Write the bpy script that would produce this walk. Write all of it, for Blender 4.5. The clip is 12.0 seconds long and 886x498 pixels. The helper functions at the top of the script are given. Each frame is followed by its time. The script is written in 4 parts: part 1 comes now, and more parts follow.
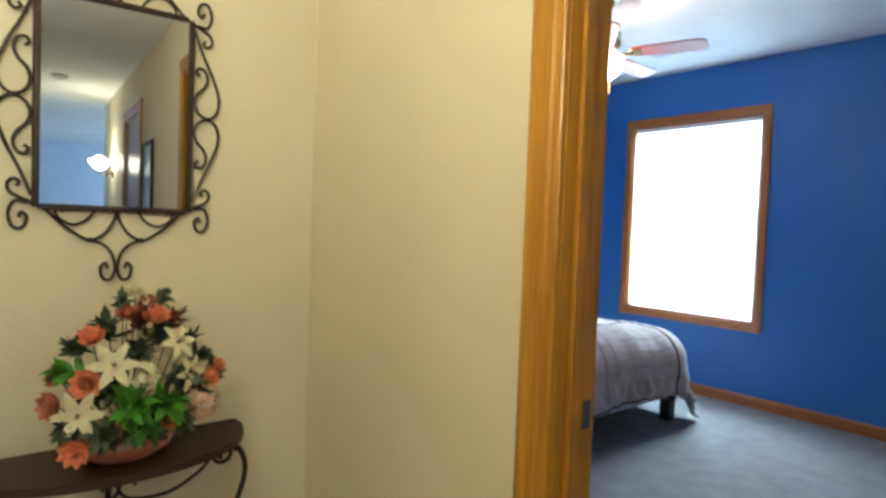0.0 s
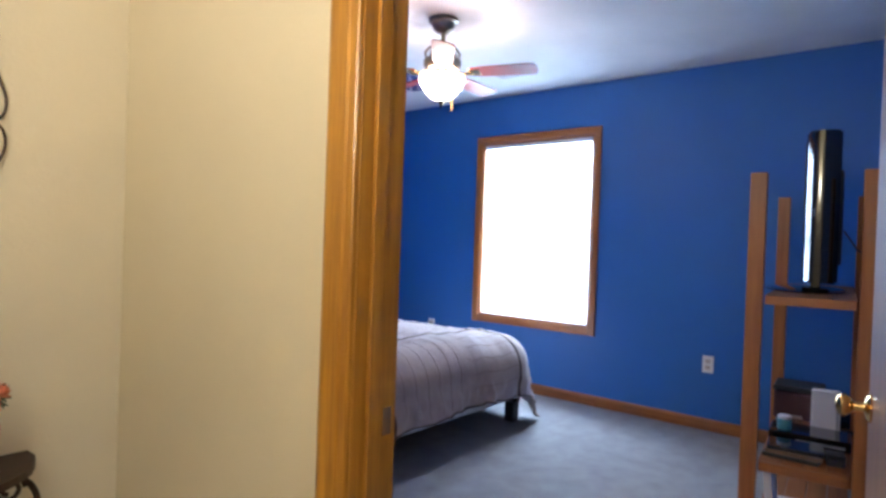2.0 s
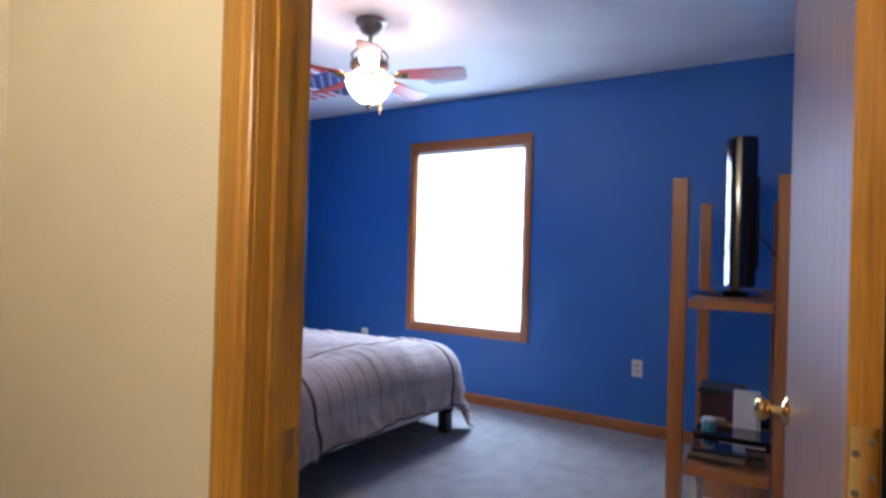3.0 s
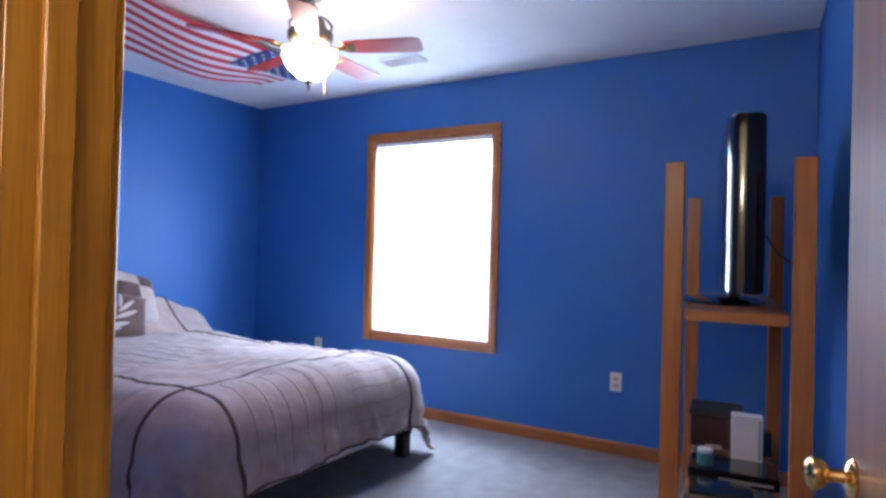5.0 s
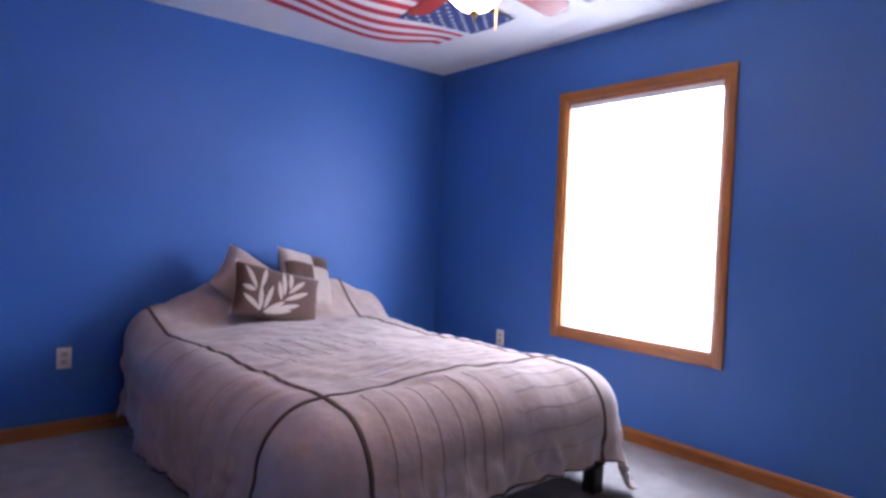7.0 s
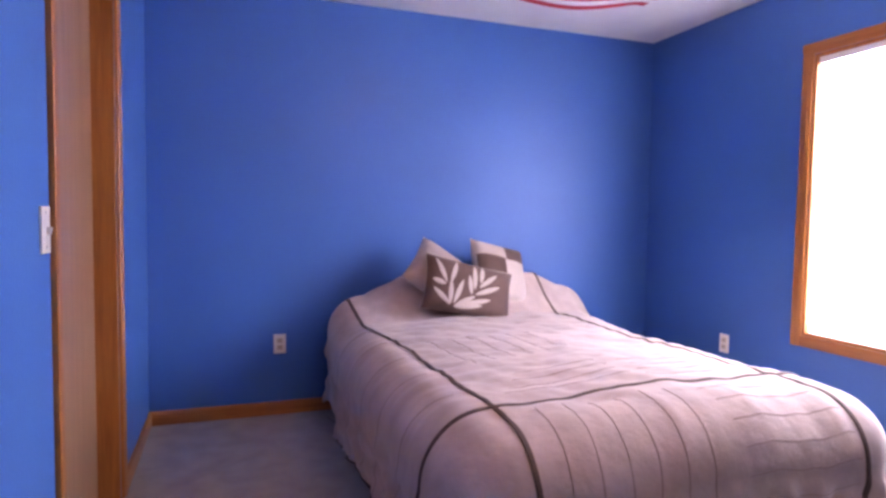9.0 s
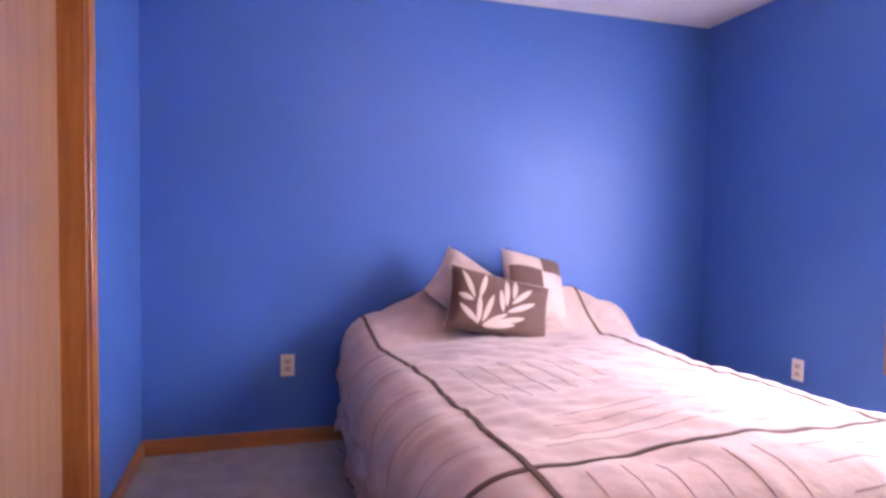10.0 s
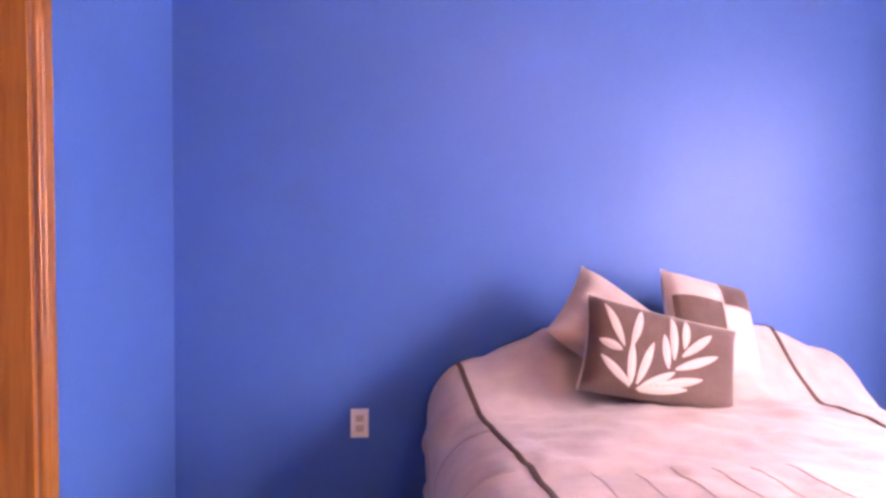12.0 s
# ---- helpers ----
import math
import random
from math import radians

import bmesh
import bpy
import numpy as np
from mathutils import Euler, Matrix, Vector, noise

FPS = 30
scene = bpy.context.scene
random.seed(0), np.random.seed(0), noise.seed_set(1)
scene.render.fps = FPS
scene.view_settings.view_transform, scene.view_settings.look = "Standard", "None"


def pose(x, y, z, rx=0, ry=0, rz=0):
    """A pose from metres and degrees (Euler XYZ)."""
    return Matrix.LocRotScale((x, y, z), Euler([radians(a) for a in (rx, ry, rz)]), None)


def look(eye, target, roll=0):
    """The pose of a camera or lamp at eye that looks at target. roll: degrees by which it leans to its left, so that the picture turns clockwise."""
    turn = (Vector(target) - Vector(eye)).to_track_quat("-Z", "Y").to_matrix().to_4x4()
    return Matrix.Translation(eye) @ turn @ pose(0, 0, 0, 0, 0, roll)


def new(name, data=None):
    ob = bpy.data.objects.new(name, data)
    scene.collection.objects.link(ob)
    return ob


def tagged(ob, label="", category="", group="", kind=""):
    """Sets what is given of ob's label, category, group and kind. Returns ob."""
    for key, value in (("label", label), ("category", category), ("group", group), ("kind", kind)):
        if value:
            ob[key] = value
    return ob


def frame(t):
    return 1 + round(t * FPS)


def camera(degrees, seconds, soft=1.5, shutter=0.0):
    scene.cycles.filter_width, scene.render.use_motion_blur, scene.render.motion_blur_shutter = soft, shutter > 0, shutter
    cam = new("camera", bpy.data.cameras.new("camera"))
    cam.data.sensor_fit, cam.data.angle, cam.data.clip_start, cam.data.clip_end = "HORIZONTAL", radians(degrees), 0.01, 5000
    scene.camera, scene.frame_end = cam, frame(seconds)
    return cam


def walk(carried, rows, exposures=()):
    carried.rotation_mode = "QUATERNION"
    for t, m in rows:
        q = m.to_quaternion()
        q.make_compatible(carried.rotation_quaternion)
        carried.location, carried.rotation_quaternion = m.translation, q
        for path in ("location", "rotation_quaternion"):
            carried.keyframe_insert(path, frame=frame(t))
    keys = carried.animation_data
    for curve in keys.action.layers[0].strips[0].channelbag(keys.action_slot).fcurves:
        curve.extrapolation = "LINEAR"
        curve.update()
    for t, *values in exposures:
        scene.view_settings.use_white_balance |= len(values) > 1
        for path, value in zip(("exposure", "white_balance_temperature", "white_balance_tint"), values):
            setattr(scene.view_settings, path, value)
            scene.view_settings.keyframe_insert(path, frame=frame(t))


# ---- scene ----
cam = camera(73.0, 12.0, soft=3.0)
PATH = [
    (0, (-0.115, -0.184, 1.186), (1.139, 1.373, 1.111), 2.1),
    (0.5, (-0.101, -0.222, 1.200), (1.243, 1.257, 1.127), 2.3),
    (1, (-0.086, -0.263, 1.200), (1.337, 1.141, 1.141), 2.1),
    (1.5, (-0.056, -0.295, 1.194), (1.433, 1.039, 1.154), 2.0),
    (2, (-0.024, -0.309, 1.193), (1.526, 0.955, 1.170), 2.0),
    (2.5, (0.010, -0.311, 1.190), (1.621, 0.875, 1.186), 1.9),
    (3, (0.080, -0.305, 1.188), (1.747, 0.799, 1.199), 1.6),
    (3.5, (0.132, -0.269, 1.194), (1.854, 0.749, 1.213), 1.4),
    (5.5, (0.687, -0.024, 1.182), (2.396, 1.014, 1.208), 1.7),
    (6, (0.878, 0.123, 1.182), (2.500, 1.294, 1.188), 1.9),
    (6.5, (0.990, 0.186, 1.200), (2.470, 1.531, 1.168), 2.5),
    (7, (1.087, 0.226, 1.195), (2.375, 1.755, 1.130), 2.2),
    (7.5, (1.209, 0.251, 1.186), (2.266, 1.946, 1.091), 1.5),
    (9.5, (1.398, 0.536, 1.190), (2.010, 2.437, 1.086), 0.8),
    (10, (1.498, 0.768, 1.179), (2.066, 2.683, 1.093), 0.8),
    (10.5, (1.597, 1.012, 1.182), (2.124, 2.940, 1.117), 1.2),
    (11, (1.685, 1.192, 1.180), (2.120, 3.143, 1.124), 1.1),
    (11.5, (1.711, 1.427, 1.181), (2.054, 3.397, 1.131), 1.4),
    (12, (1.699, 1.653, 1.212), (1.896, 3.641, 1.124), 0.7),
]
EXPOSURES = [
    (0.0, 0.03, 5650, -3),
    (2.0, 0.08, 5500, 12),
    (3.5, -0.05, 5550, 18),
    (5.5, 0.18, 5850, 19),
    (6.5, 0.12, 6450, 27),
    (7.5, 0.21, 6750, 33),
    (9.5, 0.87, 7550, 49),
    (10.5, 1.11, 8000, 55),
    (12.0, 1.38, 8750, 65),
]
walk(cam, [(t, look(eye, target, roll)) for t, eye, target, roll in PATH], EXPOSURES)

# ---------------- light and world ----------------
world = bpy.data.worlds.new("world")
scene.world = world
world.use_nodes = True
wn = world.node_tree.nodes
sky = wn.new("ShaderNodeTexSky")
sky.sky_type = 'NISHITA'
sky.sun_disc = False
sky.sun_elevation = radians(38)
sky.sun_rotation = radians(200)
world.node_tree.links.new(sky.outputs[0], wn["Background"].inputs[0])
wn["Background"].inputs[1].default_value = 0.12


def lamp(name, kind, m, energy, color=(1, 1, 1), size=0.1, size_y=None):
    data = bpy.data.lights.new(name, kind)
    data.energy = energy
    data.color = color
    if kind == "AREA":
        data.shape = "RECTANGLE"
        data.size = size
        data.size_y = size_y or size
    elif kind == "SUN":
        data.angle = size
    else:
        data.shadow_soft_size = size
    ob = new(name, data)
    ob.matrix_world = m
    return tagged(ob, kind="structure")


lamp("sun", "SUN", look((0, 0, 10), (1.2, 3.0, 5.0)), 2.0, (1.0, 0.95, 0.88), radians(0.5))
lamp("window_daylight", "AREA", look((4.42, 2.2, 1.32), (0, 2.2, 1.22)), 124.0, (0.72, 0.88, 1.0), 1.0, 1.45)
lamp("fan_bulb", "POINT", pose(2.56, 1.85, 2.052), 14.0, (1.0, 0.80, 0.68), 0.055)
lamp("sconce_or_fill_bulb", "POINT", pose(0.665, -3.70, 1.73), 30.0, (1.0, 0.85, 0.53), 0.05)
# Added fill on the west wall, out of view, to brighten hall and casing.
lamp("sconce_or_fill_bulb", "POINT", pose(-0.495, 0.15, 1.75), 50.0, (1.0, 0.86, 0.62), 0.05)
lamp("living_room_daylight", "AREA", look((3.9, -6.8, 1.5), (1.0, -6.8, 1.2)), 360.0, (0.62, 0.78, 1.0), 1.8, 1.4)

# ---------------- materials ----------------


def mat(name, color, rough=0.5, metal=0.0, var=0.06, scale=8.0, bump=0.0, bump_scale=60.0, spec=0.5,
        transmission=0.0, emit=None, emit_strength=0.0, stretch=(1, 1, 1), coat=0.0, sheen=0.0, subsurface=0.0):
    m = bpy.data.materials.new(name)
    m.use_nodes = True
    nt = m.node_tree
    n, l = nt.nodes, nt.links
    b = n["Principled BSDF"]
    b.inputs["Roughness"].default_value = rough
    b.inputs["Metallic"].default_value = metal
    b.inputs["Specular IOR Level"].default_value = spec
    b.inputs["Transmission Weight"].default_value = transmission
    b.inputs["Coat Weight"].default_value = coat
    b.inputs["Sheen Weight"].default_value = sheen
    if emit:
        b.inputs["Emission Color"].default_value = (*emit, 1)
        b.inputs["Emission Strength"].default_value = emit_strength
    co = n.new("ShaderNodeTexCoord")
    mp = n.new("ShaderNodeMapping")
    mp.inputs["Scale"].default_value = stretch
    l.new(co.outputs["Object"], mp.inputs["Vector"])
    big = n.new("ShaderNodeTexNoise")
    big.inputs["Scale"].default_value = scale
    big.inputs["Detail"].default_value = 5
    l.new(mp.outputs[0], big.inputs["Vector"])
    ramp = n.new("ShaderNodeValToRGB")
    lo, hi = [max(0, c * (1 - var)) for c in color], [min(1, c * (1 + var)) for c in color]
    ramp.color_ramp.elements[0].position, ramp.color_ramp.elements[1].position = 0.3, 0.7
    ramp.color_ramp.elements[0].color, ramp.color_ramp.elements[1].color = (*lo, 1), (*hi, 1)
    l.new(big.outputs[0], ramp.inputs[0])
    l.new(ramp.outputs[0], b.inputs["Base Color"])
    if bump:
        fine = n.new("ShaderNodeTexNoise")
        fine.inputs["Scale"].default_value = bump_scale
        fine.inputs["Detail"].default_value = 4
        l.new(mp.outputs[0], fine.inputs["Vector"])
        bp = n.new("ShaderNodeBump")
        bp.inputs["Strength"].default_value = bump
        bp.inputs["Distance"].default_value = 0.004
        l.new(fine.outputs[0], bp.inputs["Height"])
        l.new(bp.outputs[0], b.inputs["Normal"])
    return m


def wood(name, dark, light, rough=0.35, along="z", coat=0.3):
    m = bpy.data.materials.new(name)
    m.use_nodes = True
    nt = m.node_tree
    n, l = nt.nodes, nt.links
    b = n["Principled BSDF"]
    b.inputs["Roughness"].default_value = rough
    b.inputs["Coat Weight"].default_value = coat
    b.inputs["Coat Roughness"].default_value = 0.25
    co = n.new("ShaderNodeTexCoord")
    mp = n.new("ShaderNodeMapping")
    mp.inputs["Scale"].default_value = {"z": (1, 1, 0.045), "x": (0.045, 1, 1), "y": (1, 0.045, 1)}[along]
    l.new(co.outputs["Object"], mp.inputs["Vector"])
    a = n.new("ShaderNodeTexNoise")
    a.inputs["Scale"].default_value = 38
    a.inputs["Detail"].default_value = 6
    a.inputs["Distortion"].default_value = 0.6
    l.new(mp.outputs[0], a.inputs["Vector"])
    c = n.new("ShaderNodeTexNoise")
    c.inputs["Scale"].default_value = 220
    l.new(mp.outputs[0], c.inputs["Vector"])
    mix = n.new("ShaderNodeMath")
    mix.operation = "MULTIPLY_ADD"
    mix.inputs[1].default_value = 0.35
    l.new(c.outputs[0], mix.inputs[0])
    half = n.new("ShaderNodeMath")
    half.operation = "MULTIPLY"
    half.inputs[1].default_value = 0.75
    l.new(a.outputs[0], half.inputs[0])
    l.new(half.outputs[0], mix.inputs[2])
    ramp = n.new("ShaderNodeValToRGB")
    ramp.color_ramp.elements[0].position, ramp.color_ramp.elements[1].position = 0.30, 0.78
    ramp.color_ramp.elements[0].color, ramp.color_ramp.elements[1].color = (*dark, 1), (*light, 1)
    l.new(mix.outputs[0], ramp.inputs[0])
    l.new(ramp.outputs[0], b.inputs["Base Color"])
    bp = n.new("ShaderNodeBump")
    bp.inputs["Strength"].default_value = 0.12
    bp.inputs["Distance"].default_value = 0.002
    l.new(c.outputs[0], bp.inputs["Height"])
    l.new(bp.outputs[0], b.inputs["Normal"])
    return m


BLUE = mat("blue_wall_paint", (0.032, 0.142, 0.44), 0.48, spec=0.45, var=0.05, scale=1.6, bump=0.25, bump_scale=90)
CREAM = mat("cream_wall_paint", (0.715, 0.63, 0.452), 0.55, var=0.03, scale=1.5, bump=0.25, bump_scale=90)
CEILING = mat("white_ceiling_paint", (0.78, 0.77, 0.76), 0.8, var=0.05, scale=3.0, bump=0.6, bump_scale=45)
CARPET = mat("pale_grey_carpet", (0.28, 0.268, 0.272), 0.95, var=0.16, scale=9, bump=1.0, bump_scale=260, sheen=0.3, spec=0.2)
OAK = wood("golden_oak", (0.23, 0.085, 0.005), (0.54, 0.262, 0.020), coat=0.15)
# Same oak, darkened and reddened: the bedroom's backlight is put into its colour.
OAK_Y = wood("shaded_oak_along_y", (0.22, 0.066, 0.012), (0.47, 0.170, 0.036), along="y")
OAK_X = wood("shaded_oak_along_x", (0.22, 0.066, 0.012), (0.47, 0.170, 0.036), along="x")
OAK_SHADED = wood("shaded_golden_oak", (0.22, 0.066, 0.012), (0.47, 0.170, 0.036))
DOOR = wood("birch_door_veneer", (0.25, 0.13, 0.075), (0.40, 0.23, 0.14), 0.32)
PINE = wood("stained_pine", (0.24, 0.064, 0.010), (0.42, 0.145, 0.026), 0.5, coat=0.1)
PINE_X = wood("stained_pine_along_x", (0.24, 0.064, 0.010), (0.42, 0.145, 0.026), 0.5, along="x")
PINE_Y = wood("stained_pine_along_y", (0.24, 0.064, 0.010), (0.42, 0.145, 0.026), 0.5, along="y")
IRON = mat("dark_bronze_iron", (0.045, 0.028, 0.020), 0.45, metal=0.6, var=0.3, scale=40, bump=0.3)
BRASS = mat("polished_brass", (0.80, 0.55, 0.22), 0.18, metal=1.0, var=0.08)
NICKEL = mat("antique_pewter", (0.30, 0.26, 0.20), 0.3, metal=0.9, var=0.15)
WHITE_PLASTIC = mat("ivory_plastic", (0.78, 0.74, 0.66), 0.35, var=0.02)
VINYL = mat("white_vinyl", (0.80, 0.80, 0.80), 0.4, var=0.02)
TAN_PLASTIC = mat("tan_socket_plastic", (0.60, 0.50, 0.37), 0.4)
SLOT = mat("socket_slot", (0.03, 0.03, 0.03), 0.6)
BLACK_GLOSS = mat("gloss_black_plastic", (0.008, 0.008, 0.010), 0.08, var=0.1, coat=0.5)
BLACK_MATT = mat("matt_black_plastic", (0.02, 0.02, 0.022), 0.5, var=0.2)
GREY_PLASTIC = mat("silver_grey_plastic", (0.35, 0.36, 0.38), 0.35, metal=0.3)
DARK_WOOD = wood("dark_mahogany", (0.014, 0.005, 0.003), (0.040, 0.013, 0.007), 0.5, along="x", coat=0.05)
BLADE = wood("cherry_fan_blade", (0.28, 0.020, 0.010), (0.48, 0.045, 0.025), 0.45, along="x", coat=0.15)
COMFORTER = mat("taupe_comforter_cotton", (0.445, 0.345, 0.315), 0.85, var=0.12, scale=9, bump=1.0, bump_scale=22, sheen=0.25, spec=0.2)
STRIPE = mat("brown_ribbon", (0.075, 0.045, 0.038), 0.8, var=0.15, scale=60)
SEAM = mat("taupe_pintuck", (0.31, 0.23, 0.205), 0.85, var=0.1, scale=40)
BOX = mat("grey_box_spring_cloth", (0.52, 0.52, 0.55), 0.9, var=0.06, scale=30, bump=0.4, bump_scale=200)
BROWN_CLOTH = mat("brown_pillow_cloth", (0.095, 0.047, 0.036), 0.85, var=0.12, scale=50, bump=0.4, bump_scale=300, sheen=0.2)
CREAM_CLOTH = mat("cream_pillow_cloth", (0.48, 0.395, 0.35), 0.85, var=0.05, scale=40, bump=0.4, bump_scale=300, sheen=0.2)
RED = mat("flag_red", (0.50, 0.03, 0.045), 0.8, var=0.08)
WHITE_CLOTH = mat("flag_white", (0.76, 0.74, 0.74), 0.8, var=0.04)
NAVY = mat("flag_navy", (0.025, 0.045, 0.16), 0.8, var=0.1)
SHADE_GLASS = mat("frosted_lamp_glass", (0.95, 0.93, 0.88), 0.3, var=0.02, emit=(1.0, 0.88, 0.74), emit_strength=5.0)
HALL_GLASS = mat("warm_frosted_lamp_glass", (0.95, 0.93, 0.88), 0.3, var=0.02, emit=(1.0, 0.87, 0.66), emit_strength=60.0)
FAN_GLASS = mat("fluted_frosted_bowl_glass", (0.95, 0.93, 0.88), 0.3, var=0.02, emit=(1.0, 0.75, 0.58), emit_strength=27.0)
MIRROR = mat("silvered_mirror", (0.35, 0.355, 0.36), 0.015, metal=1.0, var=0.0)


def glass_mat():
    m = bpy.data.materials.new("window_glass")
    m.use_nodes = True
    b = m.node_tree.nodes["Principled BSDF"]
    b.inputs["Roughness"].default_value = 0.0
    b.inputs["Transmission Weight"].default_value = 1.0
    b.inputs["IOR"].default_value = 1.05
    return m


def blind_mat():
    m = bpy.data.materials.new("white_blind_slat")
    m.use_nodes = True
    nt = m.node_tree
    out = nt.nodes["Material Output"]
    b = nt.nodes["Principled BSDF"]
    b.inputs["Base Color"].default_value = (0.85, 0.86, 0.88, 1)
    b.inputs["Roughness"].default_value = 0.5
    t = nt.nodes.new("ShaderNodeBsdfTranslucent")
    t.inputs[0].default_value = (0.9, 0.92, 0.96, 1)
    mx = nt.nodes.new("ShaderNodeMixShader")
    mx.inputs[0].default_value = 0.6
    nt.links.new(b.outputs[0], mx.inputs[1])
    nt.links.new(t.outputs[0], mx.inputs[2])
    nt.links.new(mx.outputs[0], out.inputs[0])
    return m


GLASS = glass_mat()
BLIND = blind_mat()

# ---------------- mesh helpers ----------------


def part(name, bm, material, parent=None, label="", smooth=False, kind="", at=None):
    me = bpy.data.meshes.new(name)
    bmesh.ops.recalc_face_normals(bm, faces=bm.faces)
    bm.to_mesh(me)
    bm.free()
    me.materials.append(material)
    if smooth:
        me.shade_smooth()
        me.set_sharp_from_angle(angle=radians(40))
    ob = new(name, me)
    if parent is not None:
        ob.parent = parent
    if at is not None:
        ob.matrix_basis = at
    return tagged(ob, label=label, kind=kind)


def thing(name, label, category, at, group=""):
    ob = new(name)
    ob.empty_display_size = 0.1
    ob.matrix_basis = at
    return tagged(ob, label=label, category=category, group=group)


def box(bm, lo, hi, bevel=0.0, segs=1, m=None):
    vs = [bm.verts.new((x, y, z)) for x in (lo[0], hi[0]) for y in (lo[1], hi[1]) for z in (lo[2], hi[2])]
    fs = [(0, 1, 3, 2), (4, 6, 7, 5), (0, 4, 5, 1), (2, 3, 7, 6), (0, 2, 6, 4), (1, 5, 7, 3)]
    faces = [bm.faces.new([vs[i] for i in f]) for f in fs]
    if bevel:
        edges = list({e for f in faces for e in f.edges})
        res = bmesh.ops.bevel(bm, geom=edges, offset=bevel, segments=segs, affect="EDGES", profile=0.6)
        vs = list({v for f in res["faces"] for v in f.verts} | {v for v in vs if v.is_valid})
    if m is not None:
        bmesh.ops.transform(bm, matrix=m, verts=[v for v in vs if v.is_valid])
    return bm


def boxed(lo, hi, bevel=0.0, segs=1, m=None):
    return box(bmesh.new(), lo, hi, bevel, segs, m)


def lathe(bm, profile, n=24, m=None):
    rings = []
    for r, z in profile:
        rings.append([bm.verts.new((r * math.cos(2 * math.pi * i / n), r * math.sin(2 * math.pi * i / n), z)) for i in range(n)])
    for a, b in zip(rings, rings[1:]):
        for i in range(n):
            bm.faces.new((a[i], a[(i + 1) % n], b[(i + 1) % n], b[i]))
    for ring in (rings[0], rings[-1]):
        bm.faces.new(ring)
    if m is not None:
        bmesh.ops.transform(bm, matrix=m, verts=[v for r in rings for v in r])
    return bm


def tube(bm, pts, r, n=8, close=False):
    pts = [Vector(p) for p in pts]
    rings = []
    up = Vector((0, 0, 1))
    for i, p in enumerate(pts):
        a = pts[max(i - 1, 0)]
        b = pts[min(i + 1, len(pts) - 1)]
        d = (b - a).normalized()
        s = d.cross(up)
        if s.length < 1e-3:
            s = d.cross(Vector((0, 1, 0)))
        s.normalize()
        t = s.cross(d)
        rr = r(i / (len(pts) - 1)) if callable(r) else r
        rings.append([bm.verts.new(p + rr * (math.cos(2 * math.pi * k / n) * s + math.sin(2 * math.pi * k / n) * t)) for k in range(n)])
        up = t if t.length > 0.1 else up
    for a, b in zip(rings, rings[1:]):
        for k in range(n):
            bm.faces.new((a[k], a[(k + 1) % n], b[(k + 1) % n], b[k]))
    bm.faces.new(rings[0])
    bm.faces.new(rings[-1])
    return bm


# ---------------- the structure ----------------
W, E_, S, N, H = 0.91, 4.20, -0.400, 4.00, 2.44
HX0, HX1, HY1, HY0 = -0.62, 0.79, 1.64, -4.40
JN, JS, DH = 0.575, -0.372, 2.04
CS, CN, CH = 2.20, 3.10, 2.03
WS, WN, WB, WT = 1.69, 2.72, 0.58, 2.05


def structure(name, bm, material, **k):
    return part(name, bm, material, kind="structure", **k)


structure("floor_bedroom", boxed((HX1 + 0.06, S - 0.12, -0.1), (E_ + 0.12, N + 0.12, 0)), CARPET)
structure("floor_hall", boxed((HX0 - 0.12, HY0 - 0.12, -0.1), (HX1 + 0.06, HY1 + 0.12, 0)), CARPET)
structure("ceiling_bedroom", boxed((W - 0.06, S - 0.12, H), (E_ + 0.12, N + 0.12, H + 0.12)), CEILING)
structure("ceiling_hall", boxed((HX0 - 0.12, HY0 - 0.12, H), (W - 0.06, HY1 + 0.12, H + 0.12)), CEILING)


def wall_x(name, x0, x1, y0, y1, holes, material):
    """A wall in the plane x, from y0 to y1, with holes (ya, yb, za, zb)."""
    bm = bmesh.new()
    y = y0
    for ya, yb, za, zb in sorted(holes):
        box(bm, (x0, y, 0), (x1, ya, H))
        if za > 0:
            box(bm, (x0, ya, 0), (x1, yb, za))
        box(bm, (x0, ya, zb), (x1, yb, H))
        y = yb
    box(bm, (x0, y, 0), (x1, y1, H))
    return structure(name, bm, material)


wall_x("wall_east", E_, E_ + 0.15, S - 0.12, N + 0.12, [(WS, WN, WB, WT)], BLUE)
wall_x("wall_west", HX1 + 0.06, W, S, N, [(JS - 0.018, JN + 0.018, 0, DH), (CS, CN, 0, CH)], BLUE)
wall_x("wall_hall_east", HX1, HX1 + 0.06, HY0, HY1, [(-2.80, -1.98, 0, DH), (JS - 0.018, JN + 0.018, 0, DH)], CREAM)
wall_x("wall_hall_west", HX0 - 0.12, HX0, HY0, HY1 + 0.12, [], CREAM)
structure("wall_north", boxed((W - 0.06, N, 0), (E_, N + 0.12, H)), BLUE)
SE = S + 0.200
bm = bmesh.new()
plan = ((W - 0.06, S - 0.12), (E_, S - 0.12), (E_, SE), (W - 0.06, S))
lo, hi = [bm.verts.new((x, y, 0)) for x, y in plan], [bm.verts.new((x, y, H)) for x, y in plan]
bm.faces.new(lo)
bm.faces.new(hi)
for i in range(4):
    bm.faces.new((lo[i], lo[(i + 1) % 4], hi[(i + 1) % 4], hi[i]))
structure("wall_south", bm, BLUE)
structure("wall_hall_north", boxed((HX0, HY1, 0), (HX1 + 0.06, HY1 + 0.12, H)), CREAM)
PALE = mat("pale_blue_paint", (0.46, 0.52, 0.62), 0.6, bump=0.1)
structure("floor_living_room", boxed((-2.2, -9.2, -0.1), (4.3, HY0 - 0.12, 0)), CARPET)
